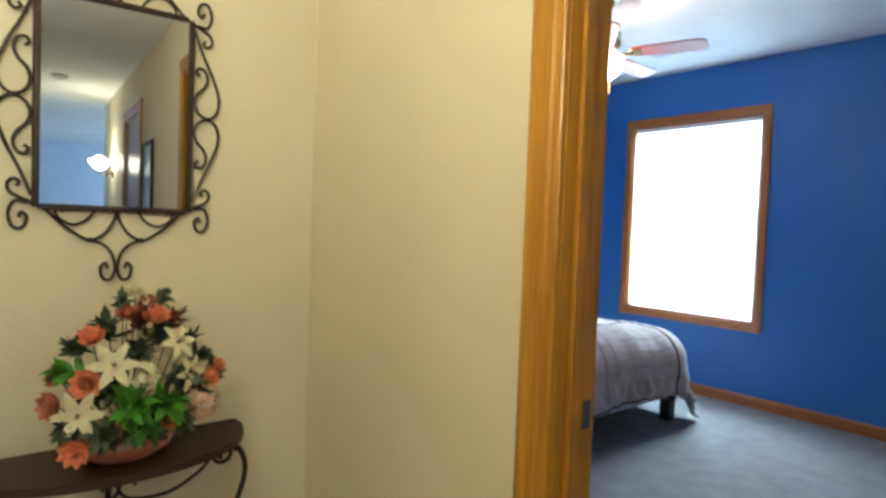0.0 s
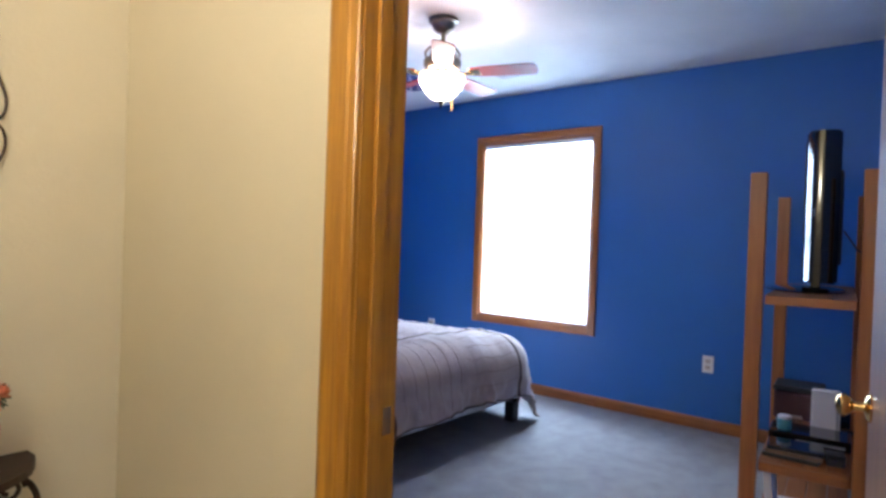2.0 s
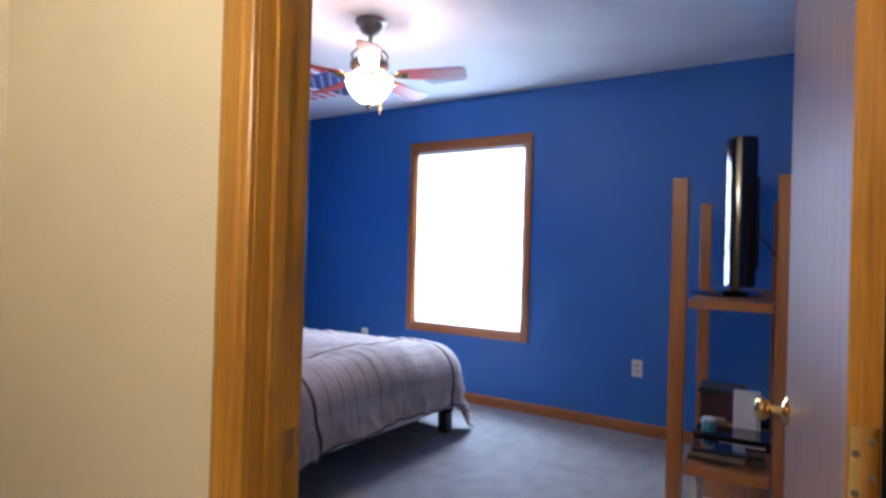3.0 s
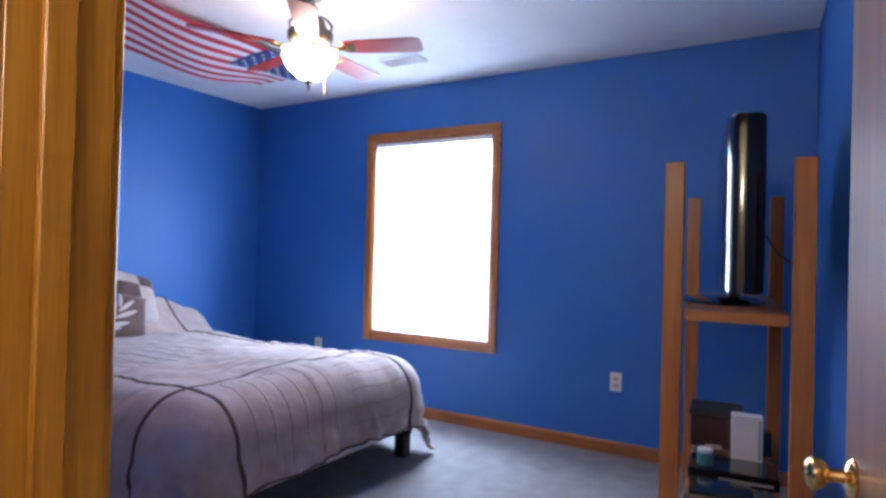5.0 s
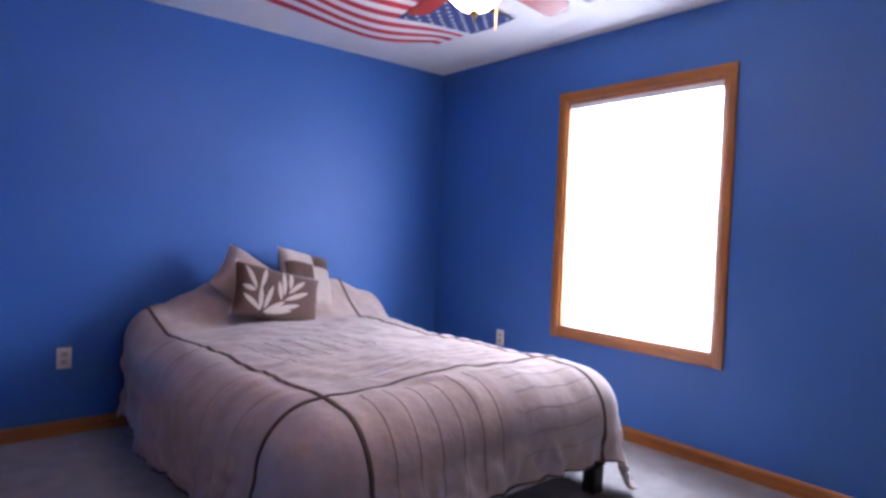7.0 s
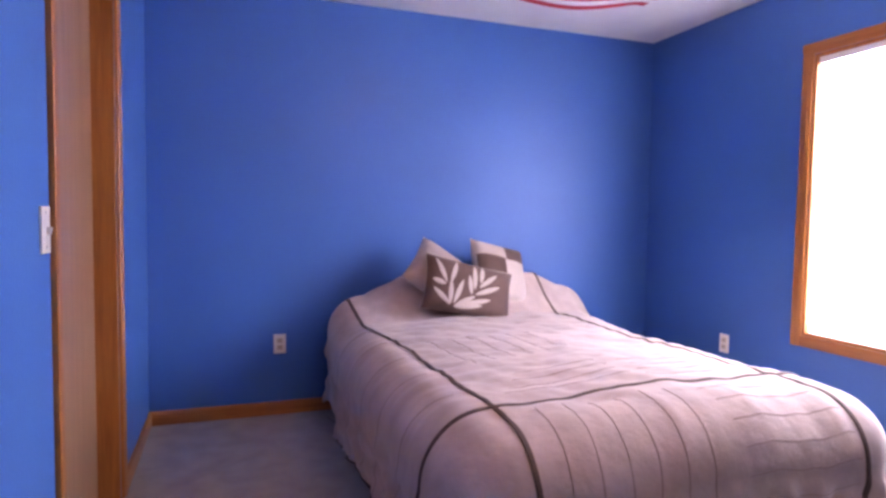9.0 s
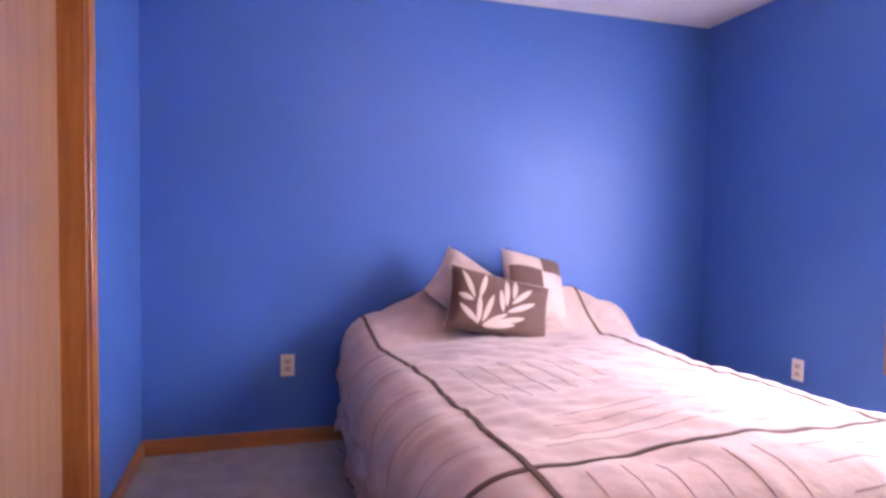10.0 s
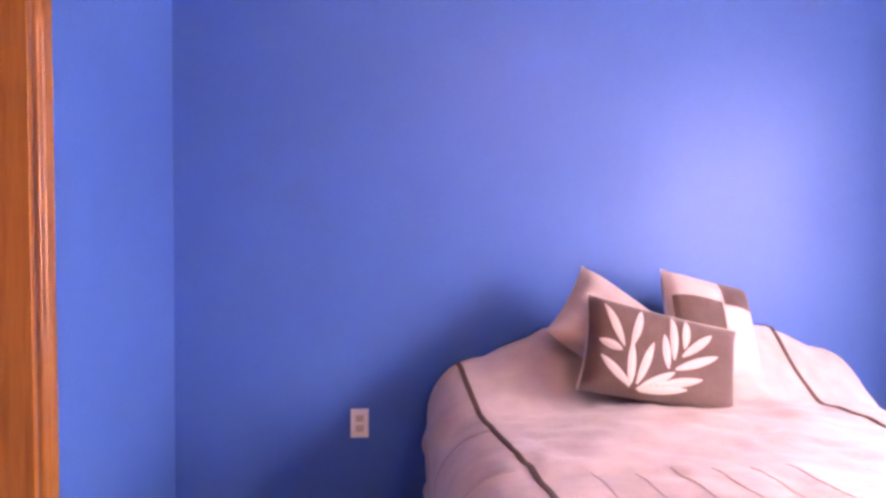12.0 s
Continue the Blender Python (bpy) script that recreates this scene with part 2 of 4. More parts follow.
structure("ceiling_living_room", boxed((-2.2, -9.2, H), (4.3, HY0 - 0.12, H + 0.12)), CEILING)
structure("wall_living_room_south", boxed((-2.2, -9.32, 0), (4.3, -9.2, H)), PALE)
structure("wall_living_room_east", boxed((4.3, -9.32, 0), (4.42, HY0, H)), PALE)
structure("wall_living_room_west", boxed((-2.32, -9.32, 0), (-2.2, HY0, H)), PALE)
structure("wall_living_room_north", boxed((HX1, HY0 - 0.12, 0), (4.3, HY0, H)), CREAM)
structure("wall_living_room_corner", boxed((-2.2, HY0 - 0.12, 0), (HX0, HY0, H)), CREAM)
# closet behind its door
structure("closet_back", boxed((0.10, HY1 + 0.12, 0), (0.16, N, H)), CREAM)
structure("closet_floor", boxed((0.16, HY1 + 0.12, -0.1), (HX1 + 0.06, N, 0)), CARPET)
structure("closet_ceiling", boxed((0.10, HY1 + 0.12, H), (W - 0.06, N + 0.12, H + 0.12)), CEILING)
structure("closet_end", boxed((0.10, N, 0), (W - 0.06, N + 0.12, H)), CREAM)


def moulding(bm, pts, profile):
    """A straight trim: profile (out, across) swept from pts[0] to pts[1]; axes: along, out, across."""
    a, b, out, across = [Vector(p) for p in pts]
    ends = []
    for p in (a, b):
        ends.append([bm.verts.new(p + out * o + across * c) for o, c in profile])
    n = len(profile)
    for i in range(n):
        bm.faces.new((ends[0][i], ends[0][(i + 1) % n], ends[1][(i + 1) % n], ends[1][i]))
    bm.faces.new(ends[0])
    bm.faces.new(ends[1])


CASE = [(0.0, 0.0), (0.009, 0.0), (0.012, 0.003), (0.013, 0.014), (0.016, 0.019), (0.017, 0.050), (0.014, 0.056), (0.006, 0.057), (0.0, 0.057)]
BASEP = [(0.0, 0.0), (0.013, 0.0), (0.013, 0.060), (0.010, 0.070), (0.004, 0.078), (0.0, 0.078)]


def casing(parent, x, out, y0, y1, z0, z1, sill=False, wide=1.0):
    """Trim round an opening in a wall in the plane x; out is +1 or -1."""
    o = (out, 0, 0)
    prof = [(a, c * wide) for a, c in CASE]
    for y, s in ((y0, -1), (y1, 1)):
        bm = bmesh.new()
        moulding(bm, ((x, y, z0 - (0.057 if sill else 0)), (x, y, z1), o, (0, s, 0)), prof)
        part("side_casing", bm, OAK_SHADED if sill or x == W else OAK, parent)
    bm = bmesh.new()
    moulding(bm, ((x, y0 - 0.057 * wide, z1 + 0.001), (x, y1 + 0.057 * wide, z1 + 0.001), o, (0, 0, 1)), prof)
    part("head_casing", bm, OAK_Y, parent)
    if sill:
        bm = bmesh.new()
        moulding(bm, ((x, y0 - 0.0005, z0), (x, y1 + 0.0005, z0), o, (0, 0, -1)), CASE)
        part("bottom_casing", bm, OAK_Y, parent)


def base_run(name, a, b, out, material):
    bm = bmesh.new()
    moulding(bm, ((*a, 0), (*b, 0), (*out, 0), (0, 0, 1)), BASEP)
    return structure(name, bm, material)


base_run("baseboard_east", (E_, SE), (E_, N), (-1, 0), OAK_Y)
base_run("baseboard_north", (W, N), (E_, N), (0, -1), OAK_X)
base_run("baseboard_south", (W + 0.02, S + 0.001), (E_, SE), (0, 1), OAK_X)
base_run("baseboard_west_north", (W, CN + 0.057), (W, N), (1, 0), OAK_Y)
base_run("baseboard_west_middle", (W, JN + 0.057), (W, CS - 0.057), (1, 0), OAK_Y)
base_run("baseboard_hall_east", (HX1, JN + 0.090), (HX1, HY1), (-1, 0), OAK_Y)
base_run("baseboard_hall_north", (HX0, HY1), (HX1, HY1), (0, -1), OAK_X)
base_run("baseboard_hall_west", (HX0, HY0), (HX0, HY1), (1, 0), OAK_Y)


def knob(parent, x, y, z, s):
    """A round brass knob with its rose, standing out by s (+1 or -1) along y."""
    bm = bmesh.new()
    lathe(bm, [(0.032, 0), (0.033, 0.004), (0.026, 0.010), (0.011, 0.014), (0.011, 0.034), (0.020, 0.040), (0.027, 0.050),
               (0.027, 0.058), (0.020, 0.066), (0.008, 0.069)], 20, pose(x, y, z, -90 * s))
    return part("door_knob", bm, BRASS, parent, "polished brass knob", smooth=True)


def hinge(parent, m):
    bm = boxed((-0.002, -0.040, -0.045), (0.002, 0.001, 0.045), m=m)
    tube(bm, [m @ Vector((0.004, 0.006, -0.046)), m @ Vector((0.004, 0.006, 0.046))], 0.006, 8)
    for z in (-0.03, 0.0, 0.03):
        lathe(bm, [(0.004, 0), (0.004, 0.0035), (0.002, 0.004)], 8, m @ pose(0, -0.02 - 0.008 * (z == 0), z, 0, 90))
    return part("hinge", bm, BRASS, parent, "brass butt hinge")


# door_1: the entry, with its frame, its leaf standing open against the south wall
door = tagged(thing("door_1", "golden oak framed plain veneered bedroom door standing open", "door", pose(0, 0, 0)), kind="structure")
bm = bmesh.new()
for y0, y1 in ((JN, JN + 0.018), (JS - 0.018, JS)):
    box(bm, (HX1 + 0.001, y0, 0), (W - 0.001, y1, DH - 0.018), 0.001)
box(bm, (HX1 + 0.001, JS, DH - 0.018), (W - 0.001, JN, DH), 0.001)
part("door_jamb", bm, OAK, door)
bm = bmesh.new()
box(bm, (0.825, JN - 0.011, 0), (0.860, JN, DH - 0.018), 0.002)
box(bm, (0.825, JS, 0), (0.860, JS + 0.011, DH - 0.018), 0.002)
box(bm, (0.825, JS + 0.011, DH - 0.030), (0.860, JN - 0.011, DH - 0.019), 0.002)
part("door_stop", bm, OAK, door)
casing(door, HX1, -1, JS - 0.003, JN + 0.003, 0, DH, wide=1.5)
bm = bmesh.new()
moulding(bm, ((W, JN + 0.003, 0), (W, JN + 0.003, DH), (1, 0, 0), (0, 1, 0)), CASE)
part("side_casing", bm, OAK, door)
bm = bmesh.new()
moulding(bm, ((W, S, DH + 0.001), (W, JN + 0.060, DH + 0.001), (1, 0, 0), (0, 0, 1)), CASE)
part("head_casing", bm, OAK_Y, door)
bm = boxed((W - 0.034, JN - 0.002, 0.78), (W - 0.008, JN + 0.001, 0.84), 0.0005)
part("strike_plate", bm, BRASS, door, "brass strike plate")
leaf_at = pose(W + 0.024, -0.350, 0, 0, 0, 7.9)
leaf = part("door_leaf", boxed((0, -0.0, 0.012), (0.790, 0.035, 2.015), 0.0015), DOOR, door, "plain birch veneered door leaf with a brass knob")
leaf.data.transform(pose(0, -0.0, 0))
leaf.matrix_basis = leaf_at
part("edge_band", boxed((-0.004, 0.0005, 0.012), (-0.0005, 0.0345, 2.015), 0.0008), OAK, leaf, "golden oak hinge edge")
for hz in (0.22, 0.955, 1.80):
    plate = part("hinge_leaf", boxed((-0.0065, 0.003, hz - 0.047), (-0.0045, 0.033, hz + 0.047), 0.001), BRASS, leaf, "brass hinge leaf")
    for y, z in ((0.010, 0.030), (0.026, 0.014), (0.010, -0.012), (0.026, -0.032)):
        part("screw", lathe(bmesh.new(), [(0.0045, 0), (0.0045, 0.001), (0.0015, 0.0016)], 8, pose(-0.0065, y, hz + z, 0, -90)), NICKEL, plate)
knob(leaf, 0.725, 0.035, 0.85, 1)
bm = boxed((0.7895, 0.006, 0.82), (0.7915, 0.029, 0.88))
part("latch_plate", bm, BRASS, leaf)
for z in (0.22, 0.955, 1.80):
    hinge(door, pose(W + 0.004, JS, z, 0, 0, -90))

# closet door
closet = tagged(thing("door_2", "golden oak framed closet with a plain veneered door standing closed", "door", pose(0, 0, 0)), kind="structure")
bm = bmesh.new()
for y0, y1 in ((CN - 0.018, CN), (CS, CS + 0.018)):
    box(bm, (0.780, y0, 0), (W - 0.001, y1, CH), 0.001)
box(bm, (0.780, CS + 0.018, CH - 0.018), (W - 0.001, CN - 0.018, CH), 0.001)
part("door_jamb", bm, OAK_SHADED, closet)
casing(closet, W, 1, CS, CN, 0, CH)
part("door_leaf", boxed((0.796, CS + 0.022, 0.012), (0.828, CN - 0.0215, CH - 0.020), 0.0015), DOOR, closet, "plain veneered closet door leaf")

# a door in the hall, which the mirror shows
hall_door = tagged(thing("door_3", "golden oak framed hall door standing closed", "door", pose(0, 0, 0)), kind="structure")
casing(hall_door, HX1, -1, -2.80, -1.98, 0, DH, wide=1.5)
part("door_leaf", boxed((HX1 + 0.01, -2.795, 0.012), (HX1 + 0.045, -1.985, DH - 0.004), 0.0015), DOOR, hall_door)

# window_1
win = tagged(thing("window_1", "bright window in a golden oak frame with a closed white blind", "window", pose(0, 0, 0)), kind="structure")
casing(win, E_, -1, WS, WN, WB, WT, sill=True)
bm = bmesh.new()
for lo, hi in (((E_, WS, WB), (E_ + 0.09, WS + 0.016, WT)), ((E_, WN - 0.016, WB), (E_ + 0.09, WN, WT)),
               ((E_, WS + 0.016, WT - 0.016), (E_ + 0.09, WN - 0.016, WT)), ((E_, WS + 0.016, WB), (E_ + 0.09, WN - 0.016, WB + 0.016))):
    box(bm, lo, hi, 0.001)
part("window_lining", bm, OAK_SHADED, win)
bm = bmesh.new()
for a, b in ((WB + 0.016, 1.30), (1.30, WT - 0.016)):
    for lo, hi in (((E_ + 0.095, WS + 0.016, a), (E_ + 0.13, WS + 0.06, b)), ((E_ + 0.095, WN - 0.06, a), (E_ + 0.13, WN - 0.016, b)),
                   ((E_ + 0.095, WS + 0.06, b - 0.03), (E_ + 0.13, WN - 0.06, b)), ((E_ + 0.095, WS + 0.06, a), (E_ + 0.13, WN - 0.06, a + 0.03))):
        box(bm, lo, hi, 0.002)
part("window_frame", bm, VINYL, win)
for a, b in ((WB + 0.046, 1.27), (1.33, WT - 0.046)):
    p = part("pane", boxed((E_ + 0.110, WS + 0.06, a), (E_ + 0.114, WN - 0.06, b)), GLASS, win)
    p.visible_shadow = False

blind = thing("window_blind", "closed white slatted blind hanging in the window, blazing with daylight", "window blind", pose(E_ + 0.024, (WS + WN) / 2, WT - 0.018))
bw = (WN - WS) / 2 - 0.022
part("head_rail", boxed((-0.018, -bw, -0.032), (0.018, bw, 0), 0.003), VINYL, blind)
slat0 = None
nslat = 62
for i in range(nslat):
    z = -0.045 - i * 0.0225
    if slat0 is None:
        bm = bmesh.new()
        rows = []
        for k in range(4):
            u = (k / 3 - 0.5) * 0.025
            rows.append([bm.verts.new((u * 0.55, y, u * 0.85 + 0.0015 * (1 - (k / 1.5 - 1) ** 2))) for y in (-bw, bw)])
        for a, b in zip(rows, rows[1:]):
            bm.faces.new((a[0], a[1], b[1], b[0]))
        slat0 = part("slat", bm, BLIND, blind, at=pose(0, 0, z))
    else:
        s = new("slat", slat0.data)
        s.parent = blind
        s.matrix_basis = pose(0, 0, z)
part("bottom_rail", boxed((-0.012, -bw, -0.045 - nslat * 0.0225 - 0.004), (0.012, bw, -0.045 - nslat * 0.0225 + 0.010), 0.003), VINYL, blind)

# outside: bright overcast ground and sky card far away
structure("ground", boxed((4.6, -60, -0.9), (120, 60, -0.8)), mat("lawn", (0.06, 0.10, 0.035), 0.9, var=0.3))


# ---------------- bed ----------------
BX0, BX1, BY0, BY1 = 1.96, 3.48, 1.79, 3.85
bed = thing("bed", "queen bed with a grey box spring on a dark metal frame", "bed", pose((BX0 + BX1) / 2, (BY0 + BY1) / 2, 0))
bw2, bl2 = (BX1 - BX0) / 2, (BY1 - BY0) / 2
part("mattress", boxed((-bw2 + 0.02, -bl2 + 0.03, 0.335), (bw2 - 0.02, bl2, 0.52), 0.04, 3), CREAM_CLOTH, bed, smooth=True)
part("box_spring", boxed((-bw2 + 0.01, -bl2 + 0.01, 0.165), (bw2 - 0.01, bl2, 0.33), 0.02, 2), BOX, bed, "grey cloth covered box spring", smooth=True)
for sx in (-1, 1):
    part("side_rail", boxed((sx * (bw2 - 0.03) - 0.018, -bl2 + 0.03, 0.130), (sx * (bw2 - 0.03) + 0.018, bl2, 0.163), 0.003), IRON, bed)
    for y in (-bl2 + 0.07, bl2 - 0.15):
        bm = boxed((sx * (bw2 - 0.05) - 0.036, y - 0.036, 0.0), (sx * (bw2 - 0.05) + 0.036, y + 0.036, 0.130), 0.006)
        part("leg", bm, BLACK_MATT, bed)


def top_height(x, y):
    """Height of the comforter's top, over the mattress and the sleeping pillows."""
    z = 0.586 + 0.036 * math.sin(math.pi * min(max((x - BX0) / (BX1 - BX0), 0), 1))
    z -= 0.020 * math.exp(-((y - 2.85) / 0.40) ** 2)
    h = min(max((y - 3.555) / 0.28, 0), 1)
    h = h * h * (3 - 2 * h)
    side = min(max((x - BX0 - 0.02) / 0.32, 0), 1) * min(max((BX1 + 0.04 - x) / 0.34, 0), 1)
    z += 0.235 * h * (0.34 + 0.66 * side)
    z += 0.014 * noise.noise(Vector((x * 3.1, y * 3.3, 0))) + 0.009 * noise.noise(Vector((x * 6 + 3 * y, y * 10, 2))) + 0.008 * noise.noise(Vector((x * 9 - 6 * y, y * 14 + x * 4, 12))) + 0.003 * noise.noise(Vector((x * 17, y * 21 + x * 8, 7)))
    return z


def drape(u, v, lift=0.0):
    """Where the point (u, v) of the flat comforter comes to lie."""
    r = 0.21
    x0, x1, y0, y1 = BX0 + 0.11, BX1 - 0.145, BY0 + 0.14, BY1 - 0.06
    cx, cy = min(max(u, x0), x1), min(max(v, y0), y1)
    dx, dy = u - cx, v - cy
    d = math.hypot(dx, dy)
    full = d
    reach = (0.71 if dx > 0 else 0.60) + (0.06 if dx > 0 else 0.12) * ((abs(dx) - abs(dy)) / max(d, 1e-6)) ** 2
    reach += 0.06 if dx < 0 and v > BY0 + 0.5 else 0.06 * min(max((v - BY0) / 0.5, 0), 1) if dx < 0 else 0
    if d > reach - 0.06:
        d = reach - 0.06 + 0.06 * (1 - math.exp(-(d - reach + 0.06) / 0.06))
    z = top_height(cx, cy)
    if d < 1e-6:
        return Vector((cx, cy, z + lift))
    nx, ny = dx / full, dy / full
    arc = r * math.pi / 2
    if d < arc:
        a = d / r
        out, down = r * math.sin(a), r * (1 - math.cos(a))
    else:
        e = d - arc
        fold = 0.032 * min(e / 0.1, 1) * noise.noise(Vector((u * 12, v * 8, 3))) + 0.011 * min(e / 0.1, 1) * noise.noise(Vector((u * 24, v * 18, 6)))
        fold += 0.034 * min(e / 0.25, 1) * noise.noise(Vector((u * 4.2, v * 4.2, 5))) + 0.006 * min(e / 0.2, 1) * math.sin(17 * (u + v) + 3 * noise.noise(Vector((u * 2, v * 2, 9))))
        near_foot = min(max((BY0 + 1.1 - v) / 0.8, 0), 1)
        west = min(max((BX0 + 0.9 - u) / 0.8, 0), 1)
        slope = (0.05 + 0.12 * west) * max(-ny, 0) + (0.06 * near_foot - 0.02) * max(-nx, 0) + 0.26 * max(nx, 0)
        splay = 0.16 * e
        cx, cy = cx + splay * max(-ny, 0) * west, cy + splay * max(-nx, 0) * near_foot
        head = min(max((v - 3.0) / 0.5, 0), 1)
        out, down = r + slope * e + fold, r + (0.97 + 0.30 * head * max(-nx, 0)) * e
    z = max(z - down, 0.015)
    a = min(d / arc, 1) * math.pi / 2
    nrm = Vector((nx * math.sin(a), ny * math.sin(a), math.cos(a)))
    return Vector((cx + nx * out, cy + ny * out, z)) + nrm * lift


U0, U1, V0, V1 = BX0 - 0.53, BX1 + 0.45, BY0 - 0.37, BY1 + 0.10


def comforter_mesh():
    bm = bmesh.new()
    nu, nv = 170, 170
    g = [[bm.verts.new(drape(U0 + (U1 - U0) * i / nu, V0 + (V1 - V0) * j / nv)) for j in range(nv + 1)] for i in range(nu + 1)]
    for i in range(nu):
        for j in range(nv):
            bm.faces.new((g[i][j], g[i + 1][j], g[i + 1][j + 1], g[i][j + 1]))
    return bm


def ribbon(bm, path, width, lift=0.003):
    """A band sewn on the comforter along flat points path."""
    prev = None
    for i, (u, v) in enumerate(path):
        a, b = path[max(i - 1, 0)], path[min(i + 1, len(path) - 1)]
        du, dv = b[0] - a[0], b[1] - a[1]
        s = math.hypot(du, dv)
        pu, pv = -dv / s * width / 2, du / s * width / 2
        row = [bm.verts.new(drape(u + pu, v + pv, 0.0005)), bm.verts.new(drape(u + pu * 0.8, v + pv * 0.8, lift)),
               bm.verts.new(drape(u - pu * 0.8, v - pv * 0.8, lift)), bm.verts.new(drape(u - pu, v - pv, 0.0005))]
        if prev:
            for k in range(3):
                bm.faces.new((prev[k], prev[k + 1], row[k + 1], row[k]))
        prev = row


def run(a, b, n=120, wob=0.004):
    skew = [0.14 * (min(max(a[1] + (b[1] - a[1]) * i / n - 2.85, 0), 1) ** 1.5) if abs(b[0] - a[0]) < 0.3 else 0 for i in range(n + 1)]
    return [(a[0] - skew[i] + (b[0] - a[0]) * i / n + wob * noise.noise(Vector((i * 0.11, a[0] * 7, a[1] * 3))),
             a[1] + (b[1] - a[1]) * i / n + wob * noise.noise(Vector((i * 0.11, a[1] * 7, 4)))) for i in range(n + 1)]


comforter = thing("comforter", "taupe comforter with brown ribbon bands spread over the bed", "comforter", pose(0, 0, 0))
c = part("cover", comforter_mesh(), COMFORTER, comforter, smooth=True)
sol = c.modifiers.new("thick", "SOLIDIFY")
sol.thickness = 0.012
sol.offset = -1
SX0, SX1, SY, SK = BX0 + 0.14, BX1 - 0.18, BY0 + 0.24, 0.08
for name, a, b in (("ribbon", (SX0, V0 + 0.005), (SX0, V1 - 0.01)), ("ribbon", (SX1, V0 + 0.005), (SX1, V1 - 0.01)), ("ribbon", (U0 + 0.005, SY - 0.02), (U1 - 0.005, SY + SK))):
    bm = bmesh.new()
    ribbon(bm, run(a, b, 160, 0.003), 0.018, 0.004)
    part(name, bm, STRIPE, comforter, "dark brown ribbon band")
for a, b in (((U0 + 0.006, V0 + 0.006), (U1 - 0.006, V0 + 0.006)), ((U0 + 0.006, V0 + 0.006), (U0 + 0.006, V1 - 0.02)), ((U1 - 0.006, V0 + 0.006), (U1 - 0.006, V1 - 0.02))):
    bm = bmesh.new()
    ribbon(bm, run(a, b, 160, 0.0), 0.009, 0.005)
    part("hem_piping", bm, STRIPE, comforter, "dark brown hem piping")
rng = random.Random(4)
TUCKS = []
for i in range(4):
    TUCKS.append(((SX0 + 0.09 + 0.05 * i, SY + 0.12 + 0.075 * i), (SX0 + 0.60 + 0.06 * rng.random(), SY + 0.16 + 0.078 * i)))
for i in range(4):
    TUCKS.append(((SX0 + 0.66 + 0.05 * rng.random(), SY + 0.13 + 0.08 * i), (SX1 - 0.04, SY + 0.15 + 0.08 * i)))
for i in range(6):
    TUCKS.append(((SX0 + 0.16 + 0.10 * i, SY + 0.52 + 0.03 * i), (SX0 + 0.14 + 0.10 * i, SY + 1.02 + 0.05 * rng.random())))
for i in range(6):
    TUCKS.append(((SX0 + 0.09 + 0.095 * i, V0 + 0.03), (SX0 + 0.11 + 0.095 * i, SY - 0.05)))
for i in range(6):
    TUCKS.append(((SX0 + 0.70, SY - 0.08 - 0.085 * i), (SX1 - 0.03, SY - 0.06 - 0.085 * i)))
for i in range(5):
    TUCKS.append(((U0 + 0.04, SY + 0.25 + 0.3 * i), (SX0 - 0.06, SY + 0.20 + 0.3 * i)))
for a, b in TUCKS:
    bm = bmesh.new()
    ribbon(bm, run(a, b, 60, 0.003), 0.0042, 0.0016)
    part("pintuck", bm, SEAM, comforter)


def pillow_surface(w, h, t, s, r, side):
    """Point of a cushion's face, s and r from -1 to 1."""
    k = (1 - s ** 4) * (1 - r ** 4)
    pinch = 1 - 0.06 * (1 - abs(r) ** 2) * abs(s) ** 3
    pinch2 = 1 - 0.06 * (1 - abs(s) ** 2) * abs(r) ** 3
    wr = 0.006 * noise.noise(Vector((s * 3, r * 3, side * 5.0 + w)))
    return Vector((s * w / 2 * pinch, side * (t / 2 * max(k, 0) ** 0.55 + wr * k), r * h / 2 * pinch2))


def pillow_mesh(w, h, t, n=22):
    bm = bmesh.new()
    for side in (-1, 1):
        g = [[bm.verts.new(pillow_surface(w, h, t, -1 + 2 * i / n, -1 + 2 * j / n, side)) for j in range(n + 1)] for i in range(n + 1)]
        for i in range(n):
            for j in range(n):
                bm.faces.new((g[i][j], g[i + 1][j], g[i + 1][j + 1], g[i][j + 1]))
    bmesh.ops.remove_doubles(bm, verts=bm.verts, dist=0.0006)
    return bm


def leaf_patch(bm, w, h, t, c, ang, length, width, lift=0.0025):
    n = 8
    prev = None
    for i in range(n + 1):
        a = i / n
        ww = width * math.sin(math.pi * min(a * 0.95 + 0.03, 1)) ** 0.7 * 0.5
        px, pz = c[0] + math.cos(ang) * length * a, c[1] + math.sin(ang) * length * a
        row = []
        for s in (-1, 0, 1):
            x, z = px - math.sin(ang) * ww * s, pz + math.cos(ang) * ww * s
            p = pillow_surface(w, h, t, 2 * x / w, 2 * z / h, -1)
            row.append(bm.verts.new(p + Vector((0, -lift - (0.002 if s == 0 else 0), 0))))
        if prev:
            for k in range(2):
                bm.faces.new((prev[k], prev[k + 1], row[k + 1], row[k]))
        prev = row


